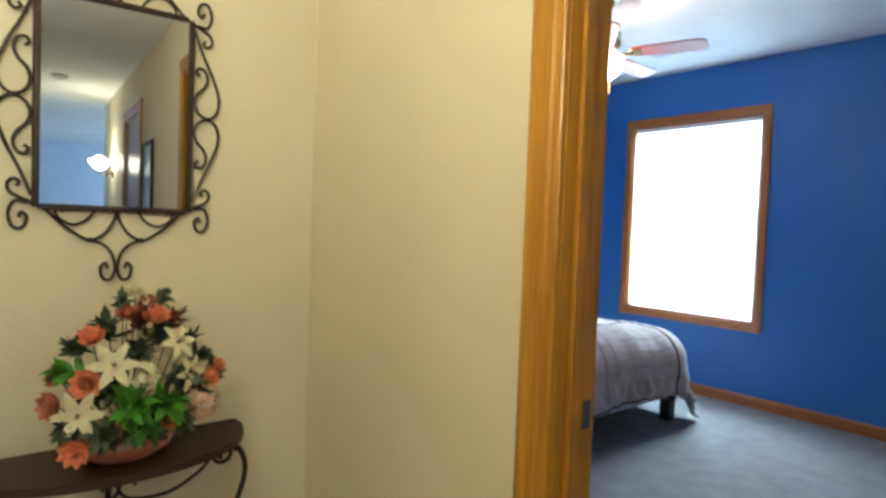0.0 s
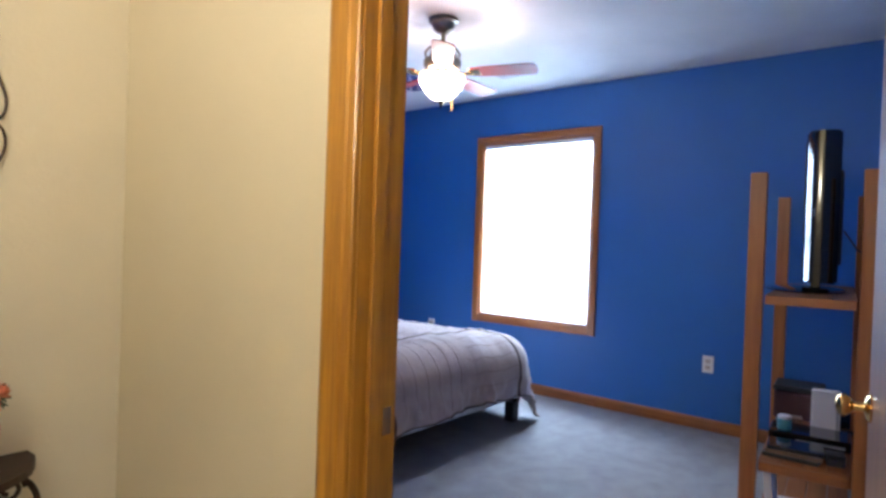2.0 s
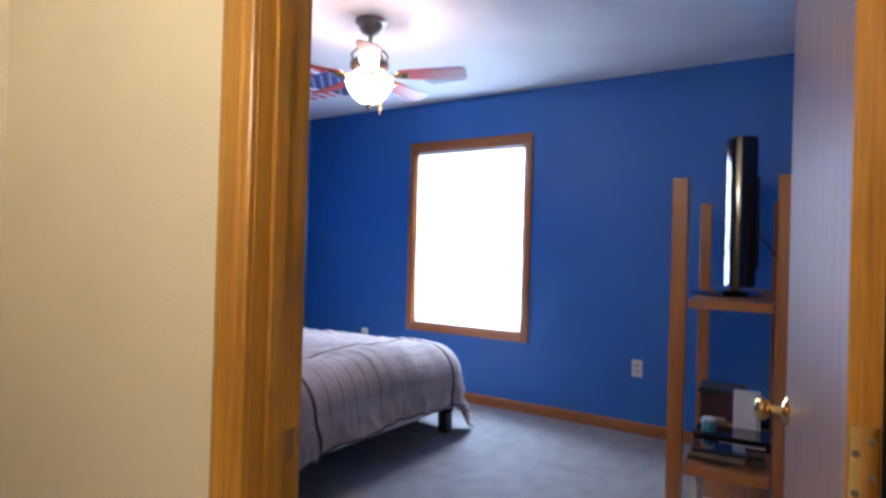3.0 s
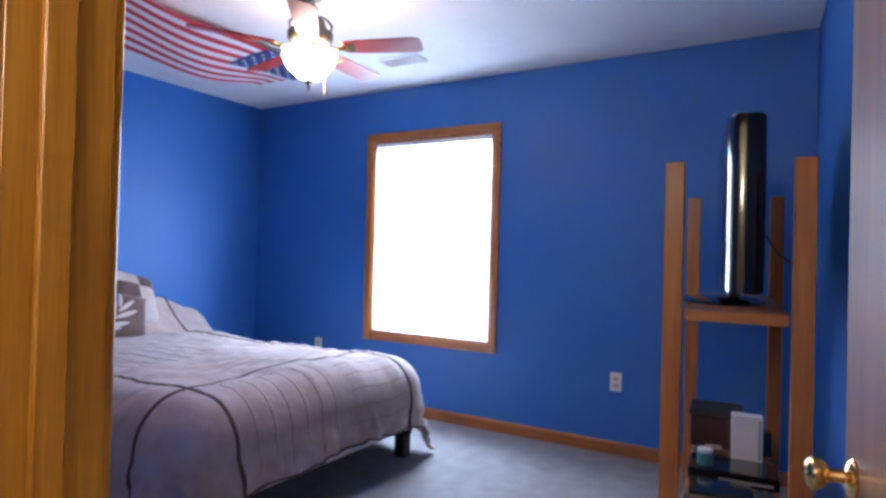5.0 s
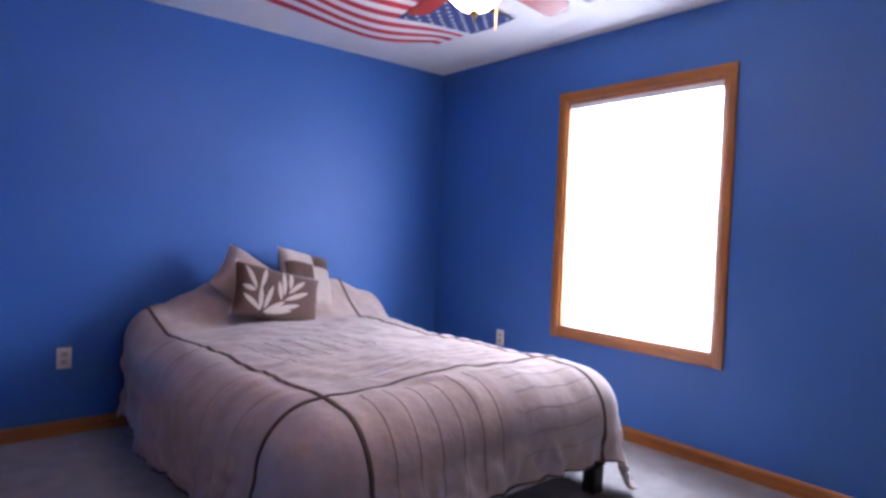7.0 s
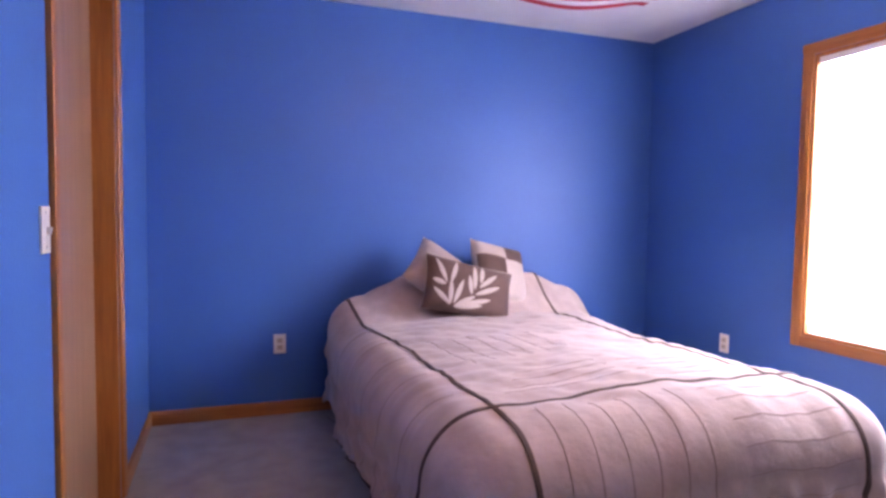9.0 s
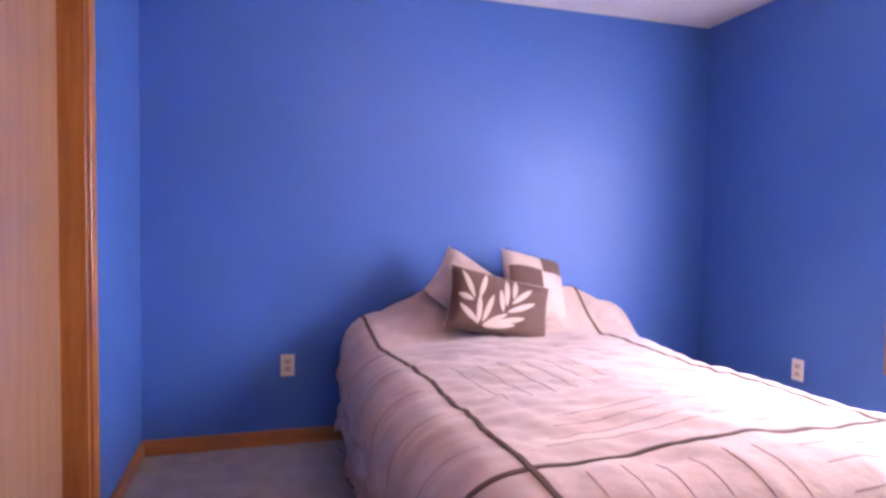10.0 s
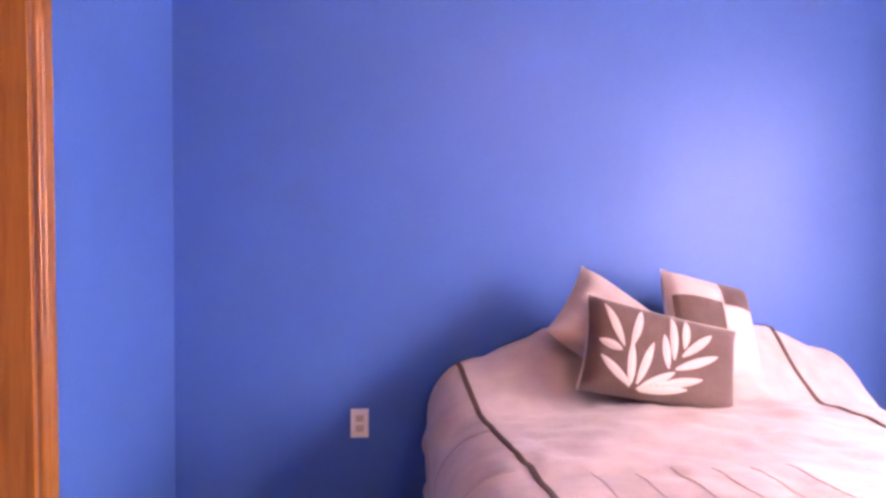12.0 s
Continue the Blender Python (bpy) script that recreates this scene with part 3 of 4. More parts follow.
def leaf_cushion():
    w, h, t = 0.575, 0.325, 0.14
    p = thing("throw_pillow", "brown oblong throw pillow with cream leaf sprigs on the bed", "pillow", pose(2.630, 3.570, 0.762, -21, 14, 3), "pillows on the bed")
    part("cover", pillow_mesh(w, h, t), BROWN_CLOTH, p, smooth=True)
    leaves = ((-0.60, -0.02, -0.83, 0.78), (-0.51, 0.0, -0.39, 0.79), (-0.62, -0.10, -0.89, 0.04), (-0.49, -0.81, -0.50, 0.09), (-0.49, -0.78, -0.85, -0.28), (-0.41, -0.72, -0.25, 0.15),
              (-0.05, -0.28, -0.11, 0.38), (0.02, -0.08, 0.0, 0.82), (0.14, 0.19, 0.19, 0.83), (0.12, 0.03, 0.50, 0.62), (0.04, -0.26, 0.57, 0.19),
              (-0.39, -0.82, 0.02, -0.34), (-0.15, -0.65, 0.36, -0.36), (-0.36, -0.84, 0.19, -0.62))
    for s0, r0, s1, r1 in leaves:
        ax, az, bx, bz = s0 * w / 2, r0 * h / 2, s1 * w / 2, r1 * h / 2
        bm = bmesh.new()
        leaf_patch(bm, w, h, t, (ax, az), math.atan2(bz - az, bx - ax), math.hypot(bx - ax, bz - az) * 1.03, 0.029)
        part("leaf_applique", bm, CREAM_CLOTH, p, "cream leaf applique")
    edge = [pillow_surface(w, h, t, s_, r_, -1) for s_, r_ in [(-1, -1 + 0.1 * i) for i in range(21)] + [(-1 + 0.1 * i, 1) for i in range(21)]]
    part("piping", tube(bmesh.new(), edge, 0.003, 6), CREAM_CLOTH, p, smooth=True)
    return p


leaf_cushion()


def patch_cushion():
    w, h, t = 0.40, 0.39, 0.13
    p = thing("throw_pillow", "square cream and brown patchwork throw pillow on the bed", "pillow", pose(2.895, 3.73, 0.838, -28, 13, 12), "pillows on the bed")
    part("cover", pillow_mesh(w, h, t), CREAM_CLOTH, p, smooth=True)
    for x0, x1, z0, z1 in ((0.10, 0.96, 0.38, 0.96), (-0.96, 0.05, -0.96, 0.42)):
        bm = bmesh.new()
        n = 12
        g = [[bm.verts.new(pillow_surface(w, h, t, x0 + (x1 - x0) * i / n, z0 + (z1 - z0) * j / n, -1) + Vector((0, -0.002, 0))) for j in range(n + 1)] for i in range(n + 1)]
        for i in range(n):
            for j in range(n):
                bm.faces.new((g[i][j], g[i + 1][j], g[i + 1][j + 1], g[i][j + 1]))
        part("brown_patch", bm, BROWN_CLOTH, p, "brown cloth patch")
    return p


patch_cushion()
p = thing("pillow", "taupe sham pillow lying behind the throw pillows", "pillow", pose(2.555, 3.691, 0.802, -32, 35, -8), "pillows on the bed")
part("cover", pillow_mesh(0.53, 0.31, 0.17), COMFORTER, p, smooth=True)

# ---------------- TV rack ----------------
RX0, RX1, RY0, RY1, RH = 2.56, 3.72, -0.13, 0.22, 1.50
RACK = pose(3.105, 0.085, 0, 0, 0, 5.3)


def on_rack(x, y, z, *turn):
    """A pose on the rack, which stands a little askew; x and y as if it stood square."""
    return RACK @ pose(x - 3.14, y - 0.045, 0) @ pose(0, 0, z, *turn)


rack = thing("tv_rack", "tall open stained pine rack with square posts and plank shelves", "shelf", RACK)
rx, ry = (RX1 - RX0) / 2, (RY1 - RY0) / 2 + 0.004
for sx in (-1, 1):
    for sy in (-1, 1):
        part("post", boxed((sx * rx - 0.019, sy * ry - 0.029, 0), (sx * rx + 0.019, sy * ry + 0.029, RH), 0.003), PINE, rack)
SHELVES = (0.19, 0.405, 1.035)
for z in SHELVES:
    for k in range(4):
        y0 = -ry + 0.031 + k * (2 * ry - 0.062) / 4
        part("shelf_board", boxed((-rx + 0.021, y0 + 0.0015, z - 0.02), (rx - 0.021, y0 + (2 * ry - 0.062) / 4 - 0.0015, z), 0.002), PINE_X, rack)
    for sx in (-1, 1):
        part("end_rail", boxed((sx * rx - 0.019, -ry + 0.036, z - 0.034), (sx * rx + 0.019, ry - 0.036, z), 0.002), PINE_Y, rack)

tv = thing("television", "gloss black flat television on a stand on the pine rack", "television", pose(3.085, 0.128, 1.035, 0, 0, 8.0))
half = [(0.40, 0.010), (0.428, -0.001), (0.455, -0.014), (0.462, -0.030), (0.460, -0.075), (0.440, -0.105)]
plan = half + [(-x, y) for x, y in reversed(half)]
bm = bmesh.new()
lo, hi = [bm.verts.new((x, y, 0.05)) for x, y in plan], [bm.verts.new((x, y, 0.635)) for x, y in plan]
bm.faces.new(lo)
bm.faces.new(hi)
for i in range(len(plan)):
    j = (i + 1) % len(plan)
    bm.faces.new((lo[i], lo[j], hi[j], hi[i]))
bmesh.ops.bevel(bm, geom=[e for e in bm.edges if abs(e.verts[0].co.z - e.verts[1].co.z) < 1e-5], offset=0.007, segments=2, affect="EDGES")
part("screen_housing", bm, BLACK_GLOSS, tv, smooth=True)
part("screen", boxed((-0.39, 0.0105, 0.105), (0.39, 0.0125, 0.600)), mat("dark_screen_glass", (0.005, 0.005, 0.007), 0.03), tv, "dark switched-off screen")
part("back_cover", boxed((-0.30, -0.122, 0.12), (0.30, -0.1055, 0.50), 0.014, 2), BLACK_MATT, tv, smooth=True)
part("neck", boxed((-0.08, -0.06, 0.012), (0.08, -0.02, 0.07), 0.004), BLACK_GLOSS, tv)
bm = bmesh.new()
lathe(bm, [(0.01, 0.0), (0.25, 0.0), (0.255, 0.005), (0.24, 0.012), (0.02, 0.018)], 32, Matrix.Diagonal((1.2, 0.62, 1, 1)))
part("stand", bm, BLACK_GLOSS, tv, smooth=True)

# ---------------- ceiling fan ----------------
fan = thing("ceiling_fan", "pewter ceiling fan with cherry blades and glowing glass lights", "ceiling fan", pose(2.56, 1.85, H - 0.04))
bm = bmesh.new()
lathe(bm, [(0.082, 0.0395), (0.084, 0.022), (0.066, 0.014), (0.066, 0.002), (0.054, -0.022), (0.036, -0.038), (0.018, -0.043)], 28)
part("canopy", bm, NICKEL, fan, smooth=True)
part("downrod", tube(bmesh.new(), [(0, 0, -0.04), (0, 0, -0.115)], 0.013, 12), NICKEL, fan)
bm = bmesh.new()
lathe(bm, [(0.02, -0.112), (0.050, -0.118), (0.066, -0.135), (0.074, -0.160), (0.070, -0.178), (0.03, -0.1845)], 28)
part("motor_cap", bm, NICKEL, fan, smooth=True)
bm = bmesh.new()
lathe(bm, [(0.03, -0.185), (0.098, -0.185), (0.106, -0.195), (0.104, -0.225), (0.085, -0.246), (0.03, -0.252)], 32)
part("motor_housing", bm, NICKEL, fan, smooth=True)
for k in range(4):
    m = pose(0, 0, 0, 0, 0, 45 + 90 * k)
    part("housing_bracket", tube(bmesh.new(), [m @ Vector((0.09, 0, -0.185)), m @ Vector((0.098, 0, -0.15)), m @ Vector((0.075, 0, -0.122)), m @ Vector((0.045, 0, -0.108))], 0.006, 8), NICKEL, fan, smooth=True)
bm = bmesh.new()
lathe(bm, [(0.03, -0.2525), (0.048, -0.256), (0.048, -0.268), (0.020, -0.276), (0.014, -0.300), (0.012, -0.4195)], 28)
part("light_fitter", bm, BRASS, fan, smooth=True)
bm = bmesh.new()
ring, n = [], 84
prof = [(0.122, -0.290), (0.118, -0.312), (0.106, -0.342), (0.082, -0.376), (0.055, -0.400), (0.016, -0.412),
        (0.016, -0.408), (0.053, -0.395), (0.079, -0.371), (0.102, -0.339), (0.114, -0.310), (0.118, -0.289)]
for rr, z in prof:
    flute = [rr * (1 + 0.03 * min(rr / 0.1, 1) * math.cos(14 * 2 * math.pi * i / n)) for i in range(n)]
    ring.append([bm.verts.new((flute[i] * math.cos(2 * math.pi * i / n), flute[i] * math.sin(2 * math.pi * i / n), z)) for i in range(n)])
for a, b in zip(ring, ring[1:] + ring[:1]):
    for i in range(n):
        bm.faces.new((a[i], a[(i + 1) % n], b[(i + 1) % n], b[i]))
part("glass_bowl", bm, FAN_GLASS, fan, "glowing fluted glass bowl", smooth=True)
bm = bmesh.new()
lathe(bm, [(0.004, -0.4125), (0.018, -0.415), (0.014, -0.428), (0.006, -0.440), (0.003, -0.462)], 12)
part("finial", bm, BRASS, fan, smooth=True)
part("pull_chain", tube(bmesh.new(), [(0.10, 0.03, -0.243), (0.152, 0.045, -0.270), (0.155, 0.046, -0.36), (0.155, 0.046, -0.44)], 0.0018, 6), BRASS, fan)
for k in range(5):
    m = pose(0, 0, -0.262, 0, 0, 4 + 72 * k) @ pose(0, 0, 0, -12)
    bm = bmesh.new()
    outline = [(0.17, 0.042), (0.24, 0.052), (0.50, 0.060), (0.525, 0.050), (0.535, 0.030)]
    pts = outline + [(x, -y) for x, y in reversed(outline)]
    top = [bm.verts.new((x, y, 0.003)) for x, y in pts]
    bot = [bm.verts.new((x, y, -0.003)) for x, y in pts]
    bm.faces.new(top)
    bm.faces.new(bot)
    for i in range(len(pts)):
        j = (i + 1) % len(pts)
        bm.faces.new((top[i], top[j], bot[j], bot[i]))
    part("blade", bm, BLADE, fan, "red cherry fan blade", at=m)
    bm = bmesh.new()
    tube(bm, [(0.06, 0, 0.012), (0.12, 0, -0.012), (0.18, 0, -0.008)], 0.009, 8)
    box(bm, (0.16, -0.032, -0.0075), (0.22, 0.032, -0.0035), 0.001)
    part("blade_arm", bm, BRASS, fan, smooth=True, at=m)

# ---------------- flag on the ceiling ----------------
FX0, FX1, FY0, FY1 = 2.20, 3.62, 2.66, 3.37


def flag_point(u, v):
    """u: 0 at the hoist (east) to 1; v: 0 at the union's edge (south) to 1."""
    x = FX1 - u * (FX1 - FX0)
    y = FY0 + v * (FY1 - FY0)
    sag = 0.066 * math.sin(math.pi * u) * (0.40 + 0.80 * v) + 0.012 * math.sin(9 * u + 5 * v)
    return Vector((x, y, H - 0.012 - max(sag, 0)))


flag = thing("flag", "red and white striped flag with starred navy union under the ceiling", "flag", pose(0, 0, 0))


def flag_piece(name, u0, u1, v0, v1, material, nu=24, nv=2, drop=0.0, label=""):
    bm = bmesh.new()
    g = [[bm.verts.new(flag_point(u0 + (u1 - u0) * i / nu, v0 + (v1 - v0) * j / nv) - Vector((0, 0, drop))) for j in range(nv + 1)] for i in range(nu + 1)]
    for i in range(nu):
        for j in range(nv):
            bm.faces.new((g[i][j], g[i + 1][j], g[i + 1][j + 1], g[i][j + 1]))
    return part(name, bm, material, flag, label, smooth=True)


for k in range(13):
    flag_piece("stripe", 0.4 if k < 7 else 0.0, 1.0, k / 13, (k + 1) / 13, RED if k % 2 == 0 else WHITE_CLOTH, label="red cloth stripe" if k % 2 == 0 else "white cloth stripe")
flag_piece("union", 0.0, 0.4, 0.0, 7 / 13, NAVY, 12, 8, label="navy cloth union")
for row in range(9):
    for col in range(6 if row % 2 == 0 else 5):
        u = 0.4 * ((col + (0.5 if row % 2 == 0 else 1.0)) / 6)
        v = 7 / 13 * (row + 0.6) / 9.2
        c0 = flag_point(u, v) - Vector((0, 0, 0.002))
        bm = bmesh.new()
        vs = []
        for i in range(10):
            r = 0.018 if i % 2 == 0 else 0.0075
            vs.append(bm.verts.new(c0 + Vector((r * math.cos(i * math.pi / 5), r * math.sin(i * math.pi / 5), 0))))
        bm.faces.new(vs)
        part("star", bm, WHITE_CLOTH, flag)

# ceiling vent
vent = thing("ceiling_vent", "white metal ceiling register with thin louvres", "air vent", pose(3.66, 2.09, H))
bm = bmesh.new()
for lo, hi in (((-0.09, -0.130, -0.008), (0.09, -0.108, 0)), ((-0.09, 0.108, -0.008), (0.09, 0.130, 0)), ((-0.09, -0.108, -0.008), (-0.065, 0.108, 0)), ((0.065, -0.108, -0.008), (0.09, 0.108, 0))):
    box(bm, lo, hi, 0.002)
part("frame", bm, VINYL, vent)
part("backing", boxed((-0.066, -0.146, -0.0015), (0.066, 0.146, 0)), BLACK_MATT, vent)
for k in range(9):
    part("louvre", boxed((-0.008, -0.144, -0.0008), (0.008, 0.144, 0.0008), m=pose(-0.056 + 0.014 * k, 0, -0.006, 0, 40)), VINYL, vent)


# ---------------- outlets and switches ----------------
def outlet(at, label, z_blank=False):
    o = thing("wall_outlet", label, "electrical outlet", at, "outlets on the blue walls")
    part("plate", boxed((-0.035, -0.006, -0.057), (0.035, 0, 0.057), 0.002, 2), WHITE_PLASTIC, o, smooth=True)
    for z in (-0.02, 0.02):
        s = part("socket", boxed((-0.017, -0.008, z - 0.014), (0.017, -0.006, z + 0.014), 0.0015), TAN_PLASTIC, o, "tan socket face")
        bm = bmesh.new()
        box(bm, (-0.008, -0.0085, z - 0.003), (-0.006, -0.0079, z + 0.006))
        box(bm, (0.006, -0.0085, z - 0.003), (0.008, -0.0079, z + 0.006))
        box(bm, (-0.002, -0.0085, z - 0.010), (0.002, -0.0079, z - 0.006))
        part("slots", bm, SLOT, s)
    return o


outlet(pose(1.61, N, 0.42), "ivory duplex outlet low on the blue wall beside the bed")
outlet(pose(E_, 3.24, 0.43, 0, 0, -90), "ivory duplex outlet low on the blue wall between bed and window")
outlet(pose(E_, 0.82, 0.44, 0, 0, -90), "ivory duplex outlet low on the blue wall between window and rack")
sw = thing("light_switch", "ivory light switch on the blue wall beside the closet", "light switch", pose(W, 2.092, 1.14, 0, 0, 90))
part("plate", boxed((-0.036, -0.006, -0.058), (0.036, 0, 0.058), 0.002, 2), WHITE_PLASTIC, sw, smooth=True)
part("toggle", boxed((-0.004, -0.018, -0.010), (0.004, -0.006, 0.010), 0.001, m=pose(0, 0, 0, 12)), WHITE_PLASTIC, sw)
for z in (-0.042, 0.042):
    bm = bmesh.new()
    lathe(bm, [(0.003, 0), (0.003, 0.001), (0.001, 0.0012)], 8, pose(0, -0.006, z, 90))
    part("screw", bm, GREY_PLASTIC, sw)

# ---------------- things on the rack ----------------
RY = (RY0 + RY1) / 2
CARD = mat("white_card", (0.74, 0.72, 0.70), 0.6)
TEAL = mat("teal_plastic", (0.05, 0.20, 0.24), 0.35)
PAPER = mat("white_paper", (0.80, 0.80, 0.82), 0.7)
BROWN_CARD = mat("brown_card_sleeve", (0.20, 0.12, 0.07), 0.5, var=0.3)
DARK_RED = mat("dark_red_vinyl", (0.055, 0.011, 0.014), 0.5)
z2 = SHELVES[1]
t = thing("video_player", "long gloss black video player on the rack's lower shelf", "electronics", on_rack(2.94, RY - 0.01, z2))
part("case", boxed((-0.09, -0.14, 0.006), (0.09, 0.15, 0.05), 0.004), BLACK_GLOSS, t)
part("front_trim", boxed((-0.0925, -0.12, 0.018), (-0.0905, 0.05, 0.028), 0.0005), GREY_PLASTIC, t)
for sx in (-0.07, 0.07):
    for sy in (-0.11, 0.12):
        part("foot", boxed((sx - 0.01, sy - 0.01, 0), (sx + 0.01, sy + 0.01, 0.006)), BLACK_MATT, t)
rr = random.Random(8)
for i in range(3):
    t = tagged(part("disc_case", boxed((-0.068, -0.095, 0), (0.068, 0.095, 0.0145), 0.001), (BLACK_MATT, BROWN_CARD, BLACK_GLOSS)[i],
                    at=on_rack(2.69 + 0.012 * rr.random(), RY + 0.03 + 0.01 * rr.random(), z2 + 0.0005 + 0.0150 * i, 0, 0, rr.uniform(-8, 8))),
               label="thin disc case in a loose stack on the rack shelf", category="disc case", group="stack of disc cases")
t = thing("jar", "small teal jar with a white lid on the video player", "jar", on_rack(2.90, RY + 0.085, z2 + 0.0505))
bm = bmesh.new()
lathe(bm, [(0.024, 0), (0.027, 0.004), (0.027, 0.038), (0.022, 0.044)], 20)
part("body", bm, TEAL, t, smooth=True)
bm = bmesh.new()
lathe(bm, [(0.025, 0.0445), (0.026, 0.046), (0.026, 0.056), (0.023, 0.058)], 20)
part("lid", bm, CARD, t, "white screw lid", smooth=True)
t = thing("game_console", "upright white box standing on the rack shelf", "electronics", on_rack(3.18, RY - 0.055, z2))
part("case", boxed((-0.025, -0.055, 0), (0.025, 0.055, 0.185), 0.004), CARD, t)
part("front_trim", boxed((-0.0268, -0.050, 0.02), (-0.0252, -0.040, 0.17)), GREY_PLASTIC, t)
t = thing("storage_box", "dark red vinyl box with a black lid on the rack", "box", on_rack(3.40, RY + 0.06, z2))
part("body", boxed((-0.10, -0.10, 0), (0.10, 0.10, 0.13), 0.006), DARK_RED, t)
part("lid", boxed((-0.105, -0.105, 0.1305), (0.105, 0.105, 0.155), 0.006), BLACK_MATT, t)
t = thing("games_controller", "black games controller lying on the rack shelf", "games controller", on_rack(3.16, RY + 0.10, z2, 0, 0, 30))
bm = boxed((-0.05, -0.022, 0.004), (0.05, 0.022, 0.03), 0.009, 2)
tube(bm, [(-0.045, 0, 0.02), (-0.06, -0.03, 0.017), (-0.062, -0.055, 0.014)], 0.013, 10)
tube(bm, [(0.045, 0, 0.02), (0.06, -0.03, 0.017), (0.062, -0.055, 0.014)], 0.013, 10)
part("body", bm, BLACK_MATT, t, smooth=True)
for sx in (-0.02, 0.02):
    bm = bmesh.new()
    lathe(bm, [(0.006, 0.0301), (0.004, 0.036), (0.008, 0.038), (0.008, 0.041)], 12, pose(sx, -0.008, 0))
    part("thumbstick", bm, BLACK_GLOSS, t, smooth=True)
z1 = SHELVES[0]
tagged(part("paper", boxed((-0.10, -0.13, 0), (0.10, 0.13, 0.004), m=pose(0, 0, 0, 0, 0, 6)), PAPER, at=on_rack(2.74, RY, z1 + 0.0005)),
       label="loose stack of white paper on the rack's bottom shelf", category="paper")
t = thing("binder", "white ring binder leaning against the rack post", "binder", on_rack(2.64, RY + 0.115, z1, -4))
part("cover", boxed((-0.02, -0.004, 0), (0.16, 0.006, 0.17), 0.001), PAPER, t)
part("spine", boxed((-0.0225, -0.022, 0), (-0.0205, 0.0055, 0.17), 0.0005), CARD, t)
part("back_cover", boxed((-0.02, -0.022, 0), (0.16, -0.018, 0.17), 0.001), PAPER, t)
t = thing("cable", "black power cable hanging behind the television", "cable", on_rack(3.05, -0.10, 0))
part("lead", tube(bmesh.new(), [(0, 0.05, 1.30), (0.01, 0.0, 1.22), (0.0, -0.10, 1.15), (-0.01, -0.11, 1.0), (0.0, -0.115, 0.7), (0.02, -0.115, 0.4), (0.0, -0.12, 0.01)], 0.004, 6), BLACK_MATT, t)

# ---------------- hall: mirror, table, flowers, sconces ----------------


def smooth_path(pts, k=6):
    out = []
    p = [Vector(q) for q in pts]
    for i in range(len(p) - 1):
        a, b, c, d = p[max(i - 1, 0)], p[i], p[i + 1], p[min(i + 2, len(p) - 1)]
        for j in range(k):
            t_ = j / k
            out.append(0.5 * ((2 * b) + (c - a) * t_ + (2 * a - 5 * b + 4 * c - d) * t_ ** 2 + (3 * b - a - 3 * c + d) * t_ ** 3))
    out.append(p[-1])
    return out


mirror = thing("wall_mirror", "rectangular wall mirror in a dark wrought iron frame of curling scrolls", "mirror", pose(0.211, HY1, 1.472))
mw, mh = 0.183, 0.272
part("glass", boxed((-mw + 0.008, -0.001, -mh + 0.008), (mw - 0.008, 0.001, mh - 0.008)), MIRROR, mirror, "silvered mirror glass", at=pose(0, -0.0125, 0, 0, 0, -1.8))
part("backing", boxed((-mw + 0.004, -0.0045, -mh + 0.004), (mw - 0.004, -0.001, mh - 0.004)), BLACK_MATT, mirror)
for sx in (-1, 1):
    part("frame_side", boxed((sx * mw - 0.008, -0.022, -mh), (sx * mw + 0.008, -0.002, mh), 0.003), IRON, mirror)
for sz in (-1, 1):
    part("frame_rail", boxed((-mw + 0.0085, -0.0215, sz * mh - 0.008), (mw - 0.0085, -0.0025, sz * mh + 0.008), 0.003), IRON, mirror)
SIDE = [(0.192, 0.245), (0.215, 0.185), (0.243, 0.125), (0.263, 0.065), (0.258, 0.022), (0.235, 0.002), (0.208, 0.012), (0.195, 0.040), (0.202, 0.067),
        (0.222, 0.090), (0.230, 0.115), (0.222, 0.138), (0.206, 0.143), (0.198, 0.130), (0.208, 0.122)]
UP = [(0.196, -0.262), (0.215, -0.252), (0.236, -0.238), (0.240, -0.218), (0.228, -0.206), (0.216, -0.214), (0.222, -0.224)]
DOWN = [(0.200, -0.262), (0.226, -0.262), (0.238, -0.282), (0.228, -0.304), (0.208, -0.304), (0.200, -0.288), (0.211, -0.279), (0.217, -0.288)]
SWEEP = [(0.205, -0.256), (0.165, -0.272), (0.125, -0.298), (0.085, -0.318), (0.060, -0.324), (0.028, -0.312), (0.006, -0.288), (0.001, -0.270)]
TAIL = [(0.062, -0.324), (0.032, -0.332), (0.010, -0.350), (0.003, -0.376), (0.013, -0.394), (0.031, -0.392), (0.037, -0.374), (0.026, -0.365), (0.020, -0.375)]
INNER = [(0.052, -0.272), (0.072, -0.290), (0.102, -0.298), (0.128, -0.290), (0.140, -0.278), (0.132, -0.268), (0.124, -0.276)]
for sx in (-1, 1):
    for sz in (-1, 1):
        for curve in (SIDE, UP, DOWN, SWEEP, TAIL, INNER):
            path = smooth_path([(sx * x, -0.014, sz * (z if z > -0.262 else -0.262 + (z + 0.262) * 1.5)) for x, z in curve])
            part("scroll", tube(bmesh.new(), path, 0.0042 if curve is not INNER else 0.0035, 7), IRON, mirror, smooth=True)
        bm = bmesh.new()
        bmesh.ops.create_uvsphere(bm, u_segments=10, v_segments=8, radius=0.007, matrix=Matrix.Translation((sx * 0.062, -0.014, sz * 0.355)))
        part("rivet", bm, IRON, mirror, smooth=True)

